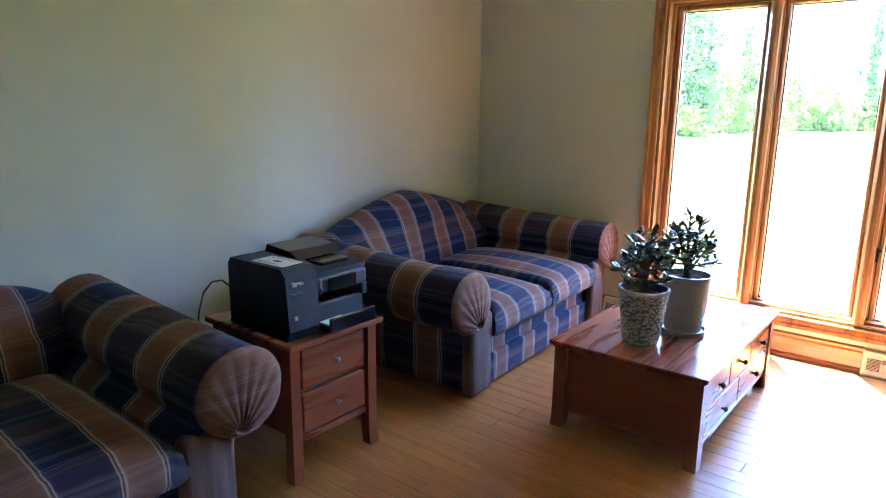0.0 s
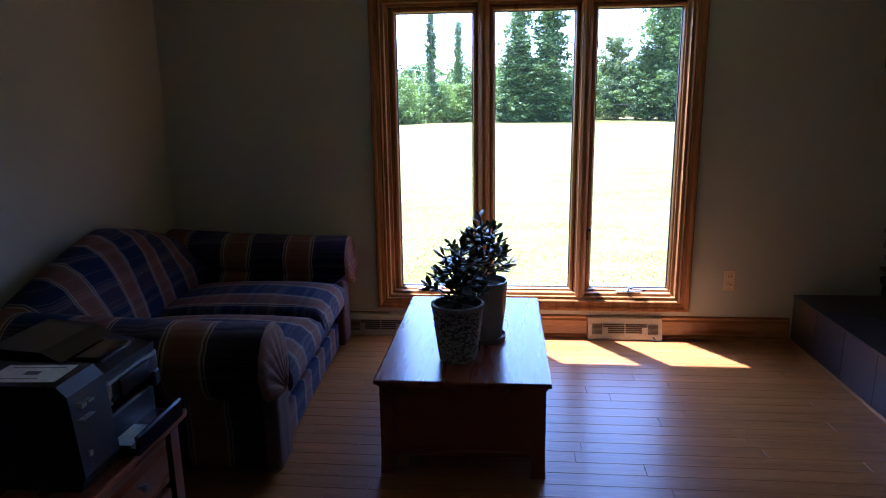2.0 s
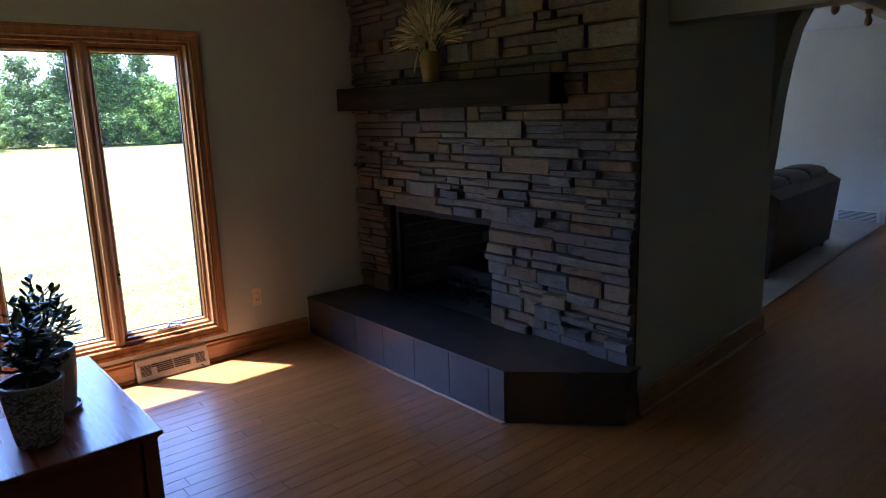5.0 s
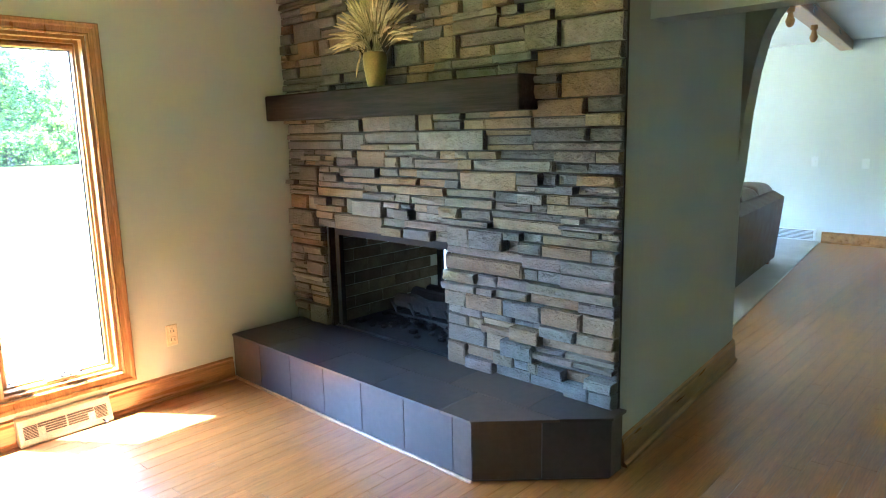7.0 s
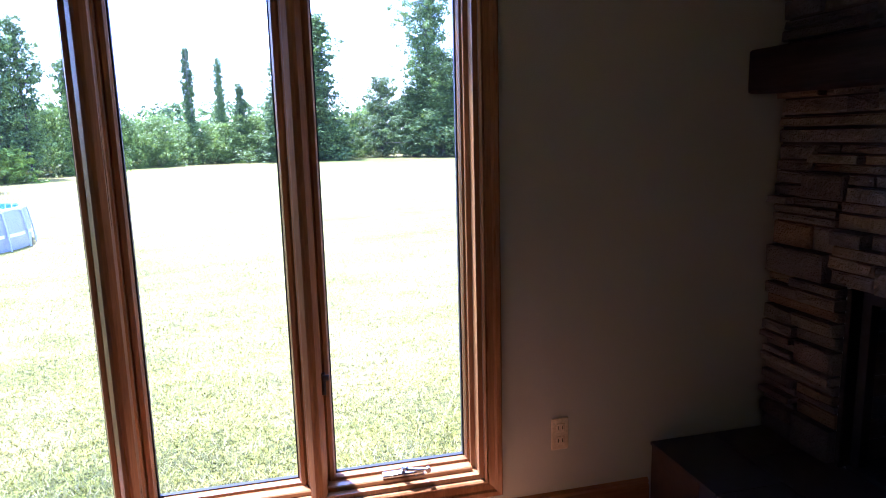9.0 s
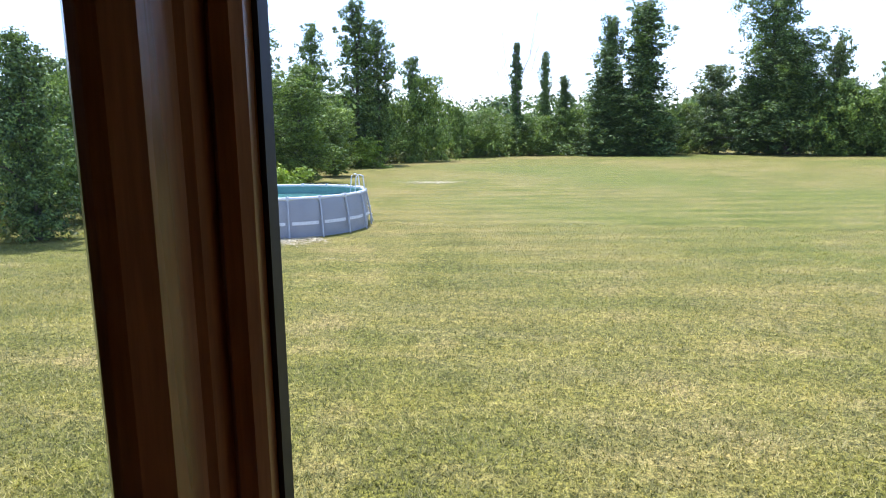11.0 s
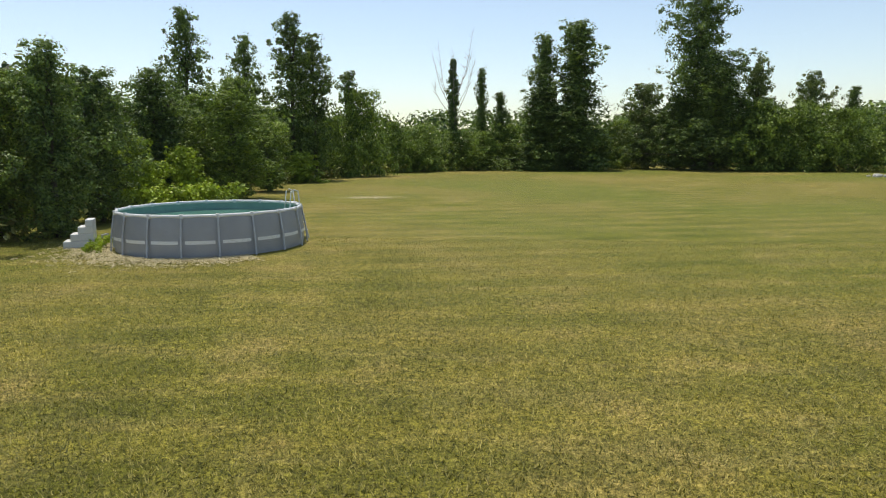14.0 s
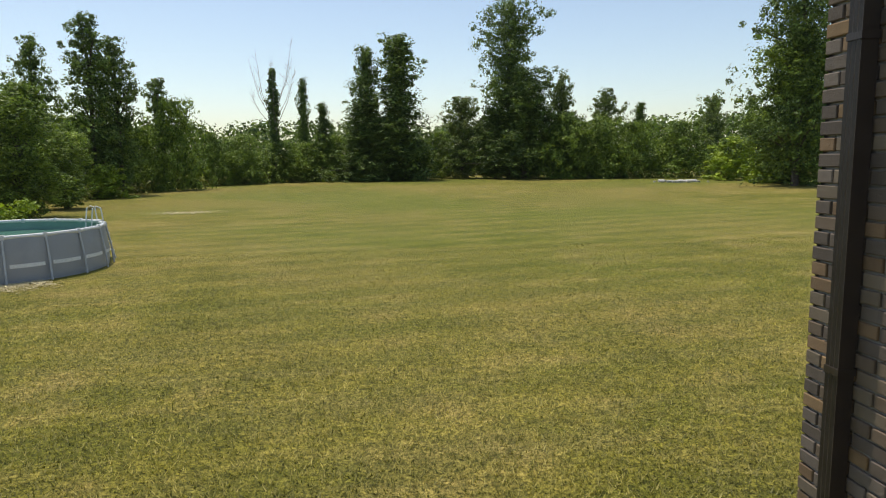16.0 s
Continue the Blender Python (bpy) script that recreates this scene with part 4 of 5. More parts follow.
part("body", lathe(bmesh.new(), [(0.074, 0.011), (0.080, 0.02), (0.096, 0.14), (0.104, 0.262), (0.104, 0.272), (0.098, 0.272), (0.095, 0.245)], 32), POTGREY, pot, smooth=True)
part("soil", lathe(bmesh.new(), [(0.096, 0.240), (0.05, 0.248), (0.01, 0.25)], 20), SOIL, pot, smooth=True)
jade(pose(P1[0], P1[1], TT + 0.222, 0, 0, 20), 0.27, 0.115, 3, "dark green jade plant in the shell-crusted pot")
jade(pose(P2[0], P2[1], TT + 0.25, 0, 0, 140), 0.30, 0.135, 9, "dark green jade plant in the grey pot")

# ---- fireplace ----
fp = thing("fireplace", "see-through fireplace in grey and tan ledge stone with slate hearth", "fireplace")
HX, HZ = 3.815, 0.285
hearth_poly = [(4.34, 0.0), (HX, 0.0), (HX, -1.962), (4.225, -2.40), (4.34, -2.40)]
core = [(4.34, -0.001), (HX + 0.012, -0.001), (HX + 0.012, -1.957), (4.23, -2.386), (4.34, -2.386)]
part("hearth_core", prism(bmesh.new(), core, 2, 0.0, HZ - 0.012), GROUT, fp, "grey grout between slate tiles")


def slab(poly, axis, a, b):
    return prism(bmesh.new(), poly, axis, a, b)


# slate tiles on the front, the slanted end and the top
hearth = bpy.data.objects.new("hearth_tiles", None)
scene.collection.objects.link(hearth)
hearth.parent = fp
ys = [0.0, -0.30, -0.61, -0.92, -1.23, -1.54, -1.85, -1.962]
for a, b in zip(ys, ys[1:]):
    part("front_tile", boxed(HX, HX + 0.0125, b + 0.0015, a - 0.0015, 0.014, HZ - 0.013, bevel=0.0012), SLATE, hearth)
ang = math.degrees(math.atan2(-2.40 + 1.962, 4.225 - HX))
dl = math.hypot(4.225 - HX, 0.438)
for a, b in ((0.0, 0.30), (0.30, dl)):
    part("side_tile", boxed(a + 0.0015, b - 0.0015, 0.0, 0.0125, 0.014, HZ - 0.013, bevel=0.0012), SLATE, hearth, m=pose(HX, -1.962, 0, 0, 0, ang))
xs = [HX - 0.006, 4.07, 4.34]
cut = lambda y: HX - 0.006 if y > -1.962 else HX - 0.006 + (-1.962 - y) * (4.225 - HX) / 0.438
for i in range(2):
    yy = [0.0, -0.40, -0.86, -1.32, -1.78, -2.405] if i == 0 else [0.0, -0.22, -0.68, -1.14, -1.60, -2.06, -2.405]
    for a, b in zip(yy, yy[1:]):
        x0, x1 = xs[i] + (0.0015 if i else 0), xs[i + 1] - 0.0015
        poly = [(x1, a - 0.0015), (x0, a - 0.0015)]
        if i == 0 and b < -1.962:
            poly += [(x0, -1.962), (x1, -1.962 - (x1 - x0) * 0.438 / (4.225 - HX))]
        elif i == 1 and b < -2.23:
            poly += [(x0, -1.962 - (x0 - HX) * 0.438 / (4.225 - HX)), (4.225, -2.405), (x1, -2.405)]
        else:
            poly += [(x0, b + 0.0015), (x1, b + 0.0015)]
        part("top_tile", slab(poly, 2, HZ - 0.012, HZ), SLATE, hearth)
part("floor_trim", boxed(HX - 0.018, HX, -1.965, 0.0, 0.0, 0.014, bevel=0.004), TRIM_X, fp, "thin oak strip along the hearth")

# firebox: brick-lined passage through the wall
for y0, y1, nm in ((-0.347, -0.300, 1), (-1.43, -1.383, -1)):
    for c in range(8):
        for k in range(4):
            x0 = 4.40 + k * 0.24 - (0.12 if c % 2 else 0)
            a, b = max(x0, 4.37), min(x0 + 0.234, 5.36)
            if b - a > 0.04:
                yy = sorted((-0.349 if nm > 0 else -1.381, (-0.349 - 0.012) if nm > 0 else (-1.381 + 0.012)))
                part("firebrick", boxed(a, b, yy[0], yy[1], 0.29 + c * 0.079, 0.29 + c * 0.079 + 0.074, bevel=0.003), SOOT, fp)
for x in (4.37, 5.30):
    bm = bmesh.new()
    for y0, y1 in ((-0.40, -0.362), (-1.368, -1.33)):
        box(bm, x, x + 0.035, y0, y1, HZ, 0.925)
    box(bm, x, x + 0.035, -1.33, -0.40, 0.875, 0.925)
    part("iron_frame", bm, IRON, fp, "black iron surround")
part("firebox_floor", boxed(4.36, 5.36, -1.37, -0.36, 0.262, 0.292), IRON, fp)
grate = part("grate", boxed(4.62, 5.08, -1.16, -0.58, 0.345, 0.36), IRON, fp, "black log grate")
for y in (-1.1, -0.95, -0.8, -0.64):
    part("bar", tube(bmesh.new(), [(4.58, y, 0.45), (4.62, y, 0.37), (4.85, y, 0.362), (5.08, y, 0.37), (5.12, y, 0.45)], 0.010, 6), IRON, grate)
rnd = random.Random(8)
for k, (x, z) in enumerate(((4.70, 0.415), (4.88, 0.42), (5.02, 0.41))):
    pts = [(x + rnd.uniform(-0.03, 0.03), -1.16 + 0.15 * i, z + rnd.uniform(-0.008, 0.008)) for i in range(5)]
    part("log", tube(bmesh.new(), pts, [0.045, 0.052, 0.05, 0.053, 0.045], 9), CHAR, grate, "charred log", True)
bm = bmesh.new()
for k in range(160):
    x, y = rnd.uniform(4.45, 5.25), rnd.uniform(-1.30, -0.42)
    s = rnd.uniform(0.008, 0.022)
    box(bm, x - s, x + s, y - s, y + s, 0.292, 0.292 + s)
tagged(part("ember_bed", bm, CHAR, fp, "bed of dark embers and lava rock"), kind="stuff")
for y0, y1 in ((-0.364, -0.3455), (-1.3845, -1.366)):
    part("soot_liner", boxed(4.322, 4.3705, y0, y1, HZ, 0.921), CHAR, fp, "sooted jamb of the firebox")
part("soot_liner", boxed(4.3905, 5.37, -1.380, -0.350, 0.915, 0.9295), CHAR, fp, "sooted firebox roof")
part("lintel_bar", boxed(4.335, 4.39, -1.40, -0.33, 0.922, 0.94), IRON, fp)

# mantel and what stands on it
mantel = solid("mantel_beam", boxed(4.155, 4.37, -1.965, -0.004, 1.585, 1.738, bevel=0.010, seg=2), BEAM, "rough-sawn dark timber mantel beam on the stone", "mantel")
vase = thing("vase", "mustard glazed vase on the mantel with dried grasses", "vase", pose(4.225, -0.975, 1.738))
part("body", lathe(bmesh.new(), [(0.040, 0.0), (0.046, 0.006), (0.060, 0.09), (0.066, 0.15), (0.060, 0.178), (0.055, 0.178), (0.060, 0.14)], 24), MUSTARD, vase, smooth=True)
bm = bmesh.new()
rnd = random.Random(12)
for k in range(210):
    a, lean = rnd.uniform(0, 6.283), rnd.uniform(0.05, 1.4)
    L = rnd.uniform(0.26, 0.37)
    d = Vector((math.cos(a) * math.sin(lean) * 0.55, math.sin(a) * math.sin(lean), math.cos(lean)))
    p0 = Vector((0, 0, 0.16))
    p1 = p0 + d * L * 0.55 + Vector((0, 0, 0.03))
    p2 = p0 + d * L - Vector((0, 0, 0.02 * lean))
    tube(bm, [p0, p1], 0.0015, 3)
    tube(bm, [p1, (p1 + p2) / 2 + Vector((0, 0, 0.008)), p2], [0.004, 0.0085, 0.002], 4)
tagged(part("dried_grass", bm, STRAW, vase, "straw-coloured dried grass heads"), kind="stuff")
bm = bmesh.new()
for k in range(26):
    a = rnd.uniform(0, 6.283)
    p = Vector((0.05 * math.cos(a), 0.10 * math.sin(a), 0.20 + rnd.uniform(-0.02, 0.06)))
    q = Vector((rnd.uniform(-0.02, 0.02), rnd.uniform(-0.02, 0.02), 0.03))
    r2 = Vector((rnd.uniform(-0.03, 0.03), rnd.uniform(-0.03, 0.03), 0.0))
    bm.faces.new([bm.verts.new(v) for v in (p - q, p + r2, p + q, p - r2 + Vector((0, 0, 0.004)))])
part("dark_leaves", bm, DRYLEAF, vase, "dark dried leaves under the heads")
part("trailing_sprig", tube(bmesh.new(), [(0, 0.03, 0.18), (-0.01, 0.10, 0.19), (-0.01, 0.13, 0.12), (-0.01, 0.15, 0.06)], [0.003, 0.006, 0.007, 0.002], 5), STRAW, vase)

# ---- the next room ----
tagged(new("carpet", mesh_of("carpet", prism(bmesh.new(), [(6.12, -2.07), (11.1, -1.52), (11.1, 2.415), (6.12, 2.415)], 2, -0.004, 0.012), CARPET)), "pale beige wall-to-wall carpet", "carpet", kind="structure")
couch = thing("leather_couch", "dark brown leather couch with its back to the passage", "sofa", pose(8.40, -1.60, 0.012, 0, 0, 6.0))
part("back", prism(bmesh.new(), [(0.0, 0.06), (0.22, 0.06), (0.26, 0.70), (0.16, 0.80), (0.04, 0.78), (-0.06, 0.72)], 0, -1.0, 1.0), LEATHER, couch)
for x in (-0.66, 0.0, 0.66):
    part("back_cushion", rounded_slab(x - 0.325, x + 0.325, 0.06, 0.42, 0.62, 0.86, 0.08, 0.03), LEATHER, couch, smooth=True)
part("seat", boxed(-0.95, 0.95, 0.2, 0.95, 0.06, 0.45, bevel=0.04, seg=3), LEATHER, couch)
for x in (-1.0, 0.80):
    part("armrest", boxed(x, x + 0.2, 0.05, 0.98, 0.04, 0.62, bevel=0.06, seg=3), LEATHER, couch)
for x in (-0.9, 0.9):
    for y in (0.06, 0.9):
        part("foot", boxed(x - 0.03, x + 0.03, y - 0.03, y + 0.03, 0.0, 0.065), CHERRY_Z, couch)
solid("throw_pillow", rounded_slab(-0.2, 0.2, -0.2, 0.2, -0.07, 0.07, 0.07, 0.03), LEATHER, "dark throw pillow on the leather couch", "pillow", pose(7.80, -1.32, 0.72, 70, 0, 16), smooth=True)
wr = thing("wall_register", "white louvred wall register above the carpet", "vent")
part("frame", boxed(11.075, 11.099, -1.48, -0.98, 0.02, 0.165, bevel=0.004), RESIN, wr)
for k in range(7):
    part("louvre", boxed(11.068, 11.076, -1.45, -1.01, 0.035 + k * 0.017, 0.043 + k * 0.017), GROUT, wr)
for y, z in ((-1.40, 1.02), (-1.95, 1.00)):
    sw = thing("light_switch", "white toggle switch plate on the pale wall", "switch", group="switches")
    part("plate", boxed(11.092, 11.0995, y - 0.04, y + 0.04, z - 0.062, z + 0.062, bevel=0.003), RESIN, sw)
    part("toggle", boxed(11.082, 11.093, y - 0.006, y + 0.006, z - 0.012, z + 0.012), RESIN, sw)
cb = thing("ceiling_beam", "brown stained timber ceiling beam with turned drop finials", "beam", pose(8.45, -1.97, 0, 0, 0, 7.0))
part("beam", boxed(-1.4, 2.68, -0.07, 0.07, 2.335, CEIL - 0.001, bevel=0.008), TRIM_X, cb)
for x in (0.0, -1.2):
    part("finial", lathe(bmesh.new(), [(0.030, 2.335), (0.030, 2.30), (0.018, 2.29), (0.024, 2.26), (0.034, 2.235), (0.026, 2.205), (0.010, 2.19)][::-1], 16, x, 0.0), TRIM_Z, cb, "turned drop finial", True)

# ---- brick wing outside ----
spout = thing("downspout", "dark brown ribbed metal downspout on the brick", "downspout")
bm = bmesh.new()
sx, sy0, sy1 = 4.19, 2.31, 2.385
rib = [(4.262, sy0), (4.262, sy1)]
for k in range(7):
    y = sy1 - (sy1 - sy0) * k / 6
    rib.append((sx + (0.006 if k % 2 else 0.0), y))
part("pipe", prism(bm, [(x, y) for x, y in rib], 2, GROUND + 0.1, 2.62), SPOUT, spout)
for z in (0.56, 1.9, -0.6):
    part("strap", boxed(sx - 0.004, 4.268, sy0 - 0.004, sy1 + 0.004, z, z + 0.03), SPOUT, spout)

# ---- ground ----
ground = new("ground", mesh_of("ground", boxed(-900, 900, 0.125, 1500, GROUND - 0.3, GROUND), LAWN))
tagged(ground, "mown summer lawn with dry straw-coloured patches", "lawn", kind="structure")
tagged(new("ground_south", mesh_of("ground_south", boxed(-900, 900, -900, 0.125, GROUND - 0.3, GROUND), LAWN)), "lawn on the other sides of the house", "lawn", kind="structure")

# grass blades on the nearer lawn
rg = np.random.default_rng(3)
n = 240000
gy = 3.0 + 17.0 * rg.random(n) ** 1.25
gx = 2.2 + (rg.random(n) * 2 - 1) * (gy * 0.95 + 2.5)
keep = ~((gx > 4.2) & (gy < 2.6)) & (np.hypot(gx + 7.05, gy - 18.2) > 2.9)
gx, gy = gx[keep], gy[keep]
n = len(gx)
ga, gl, gw = rg.random(n) * 6.283, 0.02 + 0.04 * rg.random(n), 0.003 + 0.005 * rg.random(n)
lean = 0.3 + 0.9 * rg.random(n)
gz = np.full(n, GROUND)
v = np.stack([np.stack([gx - np.sin(ga) * gw, gy + np.cos(ga) * gw, gz], 1), np.stack([gx + np.sin(ga) * gw, gy - np.cos(ga) * gw, gz], 1),
              np.stack([gx + np.cos(ga) * gl * lean, gy + np.sin(ga) * gl * lean, gz + gl * 0.8], 1)], 1).reshape(-1, 3)
me = bpy.data.meshes.new("grass")
me.from_pydata(v.tolist(), [], np.arange(n * 3).reshape(n, 3).tolist())
me.materials.append(BLADE)
tagged(new("grass", me), "short dry and green grass blades of the mown lawn", "grass", kind="stuff")

def leaves(centres, spread, per, size, seed, flat=0.8):
    """Many small leaf faces scattered in clumps round the centres."""
    rg = np.random.default_rng(seed)
    c = np.repeat(np.asarray(centres, float), per, axis=0)
    s = np.repeat(np.asarray(spread, float), per)[:, None]
    off = rg.normal(size=c.shape)
    off /= np.linalg.norm(off, axis=1, keepdims=True) + 1e-9
    off *= rg.random((len(c), 1)) ** 0.38
    off[:, 2] *= flat
    p = c + off * s
    nrm = off * 1.5 + rg.normal(size=c.shape) * 0.45 + np.array([0.0, 0.0, 0.6])
    nrm /= np.linalg.norm(nrm, axis=1, keepdims=True) + 1e-9
    a = np.cross(nrm, rg.normal(size=c.shape))
    a /= np.linalg.norm(a, axis=1, keepdims=True) + 1e-9
    b = np.cross(nrm, a)
    k = size * (0.55 + 0.9 * rg.random((len(c), 1)))
    v = np.stack([p - a * k * 0.5, p + b * k * 0.32 + nrm * k * 0.08, p + a * k * 0.5, p - b * k * 0.32 + nrm * k * 0.08], 1).reshape(-1, 3)
    n = len(c)
    me = bpy.data.meshes.new("crown")
    me.from_pydata(v.tolist(), [], (np.arange(n * 4).reshape(n, 4)).tolist())
    return me


# ---- pool ----
PC, PR, PH = (-7.05, 18.2), 2.6, 1.1
pool = thing("above_ground_pool", "round grey frame pool with a white band and green water", "pool", pose(PC[0], PC[1], GROUND))
N = 18
bm = bmesh.new()
ringlo = [bm.verts.new((PR * 1.0 * math.cos(2 * math.pi * k / 72), PR * math.sin(2 * math.pi * k / 72), 0.0)) for k in range(72)]
def bulge(k):
    return 0.035 * abs(math.sin(math.pi * k * N / 72))
ringm = [bm.verts.new(((PR + 0.02 + bulge(k)) * math.cos(2 * math.pi * k / 72), (PR + 0.02 + bulge(k)) * math.sin(2 * math.pi * k / 72), 0.42)) for k in range(72)]
ringhi = [bm.verts.new(((PR - 0.05) * math.cos(2 * math.pi * k / 72), (PR - 0.05) * math.sin(2 * math.pi * k / 72), PH - 0.05)) for k in range(72)]
for a, b in ((ringlo, ringm), (ringm, ringhi)):
    for k in range(72):
        bm.faces.new((a[k], a[(k + 1) % 72], b[(k + 1) % 72], b[k]))
part("outer_wall", bm, LINER, pool, smooth=True)
bm = bmesh.new()
lathe(bm, [(PR - 0.06, 0.02), (PR - 0.075, PH - 0.05)], 72, caps=False)
part("inner_liner", bm, LINERBLUE, pool, smooth=True)
part("water", lathe(bmesh.new(), [(PR - 0.07, 0.80), (1.2, 0.80), (0.02, 0.80)], 72, caps=False), WATER, pool, "still green water")
for k in range(N):
    a0, a1 = 2 * math.pi * k / N, 2 * math.pi * (k + 1) / N
    p = lambda a, r, z: (r * math.cos(a), r * math.sin(a), z)
    rail = part("rim_rail", tube(bmesh.new(), [p(a0, PR - 0.05, PH - 0.03), p(a1, PR - 0.05, PH - 0.03)], 0.045, 8), RESIN, pool, "white rim tube", True)
    part("leg", tube(bmesh.new(), [p(a0, PR - 0.02, PH - 0.06), p(a0, PR + 0.075, 0.50), p(a0, PR + 0.115, 0.0)], 0.024, 8), POOLMETAL, pool, smooth=True)
    part("joint_cap", lathe(bmesh.new(), [(0.05, -0.06), (0.055, 0.0), (0.05, 0.06)], 10), RESIN, rail, m=Matrix.Translation(p(a0, PR - 0.05, PH - 0.03)))
    bm = bmesh.new()
    prev = None
    for q in range(7):
        a = a0 + (a1 - a0) * (0.10 + 0.8 * q / 6)
        f = (0.10 + 0.8 * q / 6)
        r = PR + 0.024 + 0.035 * abs(math.sin(math.pi * f)) + 0.006
        cur = [bm.verts.new(p(a, r - 0.004, 0.36)), bm.verts.new(p(a, r, 0.45))]
        if prev:
            bm.faces.new((prev[0], cur[0], cur[1], prev[1]))
        prev = cur
    part("band", bm, BAND, pool, "white band on the wall")
skim = part("skimmer", boxed(-0.16, 0.16, -0.10, 0.10, -0.14, 0.03, bevel=0.02, seg=2), RESIN, pool, "white surface skimmer", m=pose(1.75 + 0.35, 1.0, PH - 0.2, 0, 0, 30))
part("pump_pipe", tube(bmesh.new(), [(-PR - 0.05, -1.0, 0.4), (-PR - 0.3, -0.9, 0.35), (-PR - 0.35, -0.8, 0.0)], 0.03, 8), POOLMETAL, pool, smooth=True)

lad = thing("pool_ladder", "metal A-frame pool ladder hooked over the rim", "ladder", pose(PC[0] + 2.45 * math.cos(radians(40)), PC[1] + 2.45 * math.sin(radians(40)), GROUND, 0, 0, 40))
for y in (-0.22, 0.22):
    part("side_rail", tube(bmesh.new(), [(0.42, y, 0.0), (0.16, y, PH), (0.12, y, PH + 0.36), (0.0, y, PH + 0.42), (-0.10, y, PH + 0.36), (-0.18, y, PH - 0.3)], 0.019, 8), RESIN, lad, smooth=True)
for k in range(4):
    f = k / 4
    part("rung", boxed(0.33 - 0.2 * f, 0.42 - 0.2 * f, -0.21, 0.21, 0.22 + 0.25 * k, 0.25 + 0.25 * k, bevel=0.008), RESIN, lad)
part("platform", boxed(-0.12, 0.14, -0.23, 0.23, PH - 0.005, PH + 0.03, bevel=0.01), RESIN, lad)

steps = thing("resin_steps", "white moulded resin pool steps on the lawn", "steps", pose(-10.62, 17.35, GROUND, 0, 0, 28))
for k in range(4):
    part("step", boxed(-0.45 + 0.2 * k, 0.35, -0.32, 0.32, 0.2 * k, 0.2 * (k + 1), bevel=0.02, seg=2), RESIN, steps)

# dry straw and weeds round the pool, and a pale bare streak
bm = bmesh.new()
rnd = random.Random(21)
for k in range(4200):
    a = rnd.uniform(2.8, 5.5)
    r = PR + 0.1 + abs(rnd.gauss(0, 0.62)) * (1.25 - 0.35 * abs(a - 3.9))
    x, y = PC[0] + r * math.cos(a), PC[1] + r * math.sin(a)
    g, L, w = rnd.uniform(0, 6.283), rnd.uniform(0.05, 0.22), rnd.uniform(0.008, 0.03)
    dx, dy = math.cos(g), math.sin(g)
    z = GROUND + rnd.uniform(0.003, 0.02)
    bm.faces.new([bm.verts.new(v) for v in ((x - dy * w, y + dx * w, z), (x + dy * w, y - dx * w, z), (x + dx * L, y + dy * L, z + rnd.uniform(0.0, 0.05)))])
solid("dry_straw", bm, STRAWPATCH, "dry pale straw lying round the pool", "straw", kind="stuff")
rg = np.random.default_rng(17)
cs = [(PC[0] + (PR + 0.35 + 0.5 * rg.random()) * math.cos(a), PC[1] + (PR + 0.35 + 0.5 * rg.random()) * math.sin(a), GROUND + 0.05 + 0.16 * rg.random()) for a in 3.05 + 0.75 * rg.random(34)]
me = leaves(cs, [0.16] * len(cs), 26, 0.085, 19)
me.materials.append(LEAF_LIME)
tagged(new("weeds", me), "low green weeds growing between the pool and its steps", "weeds", kind="stuff")
bm = bmesh.new()
for k in range(260):
    x, y = rnd.gauss(-6.9, 0.9), rnd.gauss(36.9, 0.45)
    s = rnd.uniform(0.03, 0.10)
    bm.faces.new([bm.verts.new(v) for v in ((x - s, y, GROUND + 0.006), (x, y - s, GROUND + 0.012), (x + s, y, GROUND + 0.006), (x, y + s, GROUND + 0.014))])
solid("bare_patch", bm, STRAWPATCH, "pale bare streak of dry soil in the lawn", "soil", kind="stuff")
bm = bmesh.new()
for k in range(60):
    x, y, s = rnd.gauss(34.5, 0.9), rnd.gauss(62.9, 0.6), rnd.uniform(0.08, 0.28)
    box(bm, x - s, x + s, y - s * 0.7, y + s * 0.7, GROUND - 0.02, GROUND + s * 0.9, bevel=s * 0.2)
solid("rubble_pile", bm, RUBBLE, "low pile of pale rubble on the lawn", "rubble", kind="stuff")


# ---- trees ----
ENV = {
    "round": lambda h: max(0.0, math.sin(math.pi * min(1, 0.08 + 0.90 * h))) ** 0.55,
    "egg": lambda h: max(0.0, math.sin(math.pi * min(1, 0.16 + 0.83 * h))) ** 0.7 * (1.12 - 0.35 * h),
    "vine": lambda h: 0.05 + 1.0 * max(0.0, 1 - h) ** 0.85 * (0.9 + 0.16 * math.sin(8 * h + 1)),
    "airy": lambda h: max(0.0, math.sin(math.pi * min(1, 0.22 + 0.76 * h))) ** 0.9,
    "bush": lambda h: math.sqrt(max(0.0, 1 - h * h)),
    "pole": lambda h: 0.95 + 0.25 * math.sin(11 * h) - 0.55 * h,
    "club": lambda h: 0.22 + 0.95 * math.exp(-((h - 0.9) / 0.09) ** 2) + 0.5 * math.exp(-((h - 0.74) / 0.06) ** 2),
    "crowned": lambda h: (0.95 - 0.55 * max(0.0, (h - 0.25) / 0.33)) if h < 0.58 else 0.40 + 0.55 * math.sin(math.pi * min(1.0, (h - 0.58) / 0.42)) ** 0.8,
}


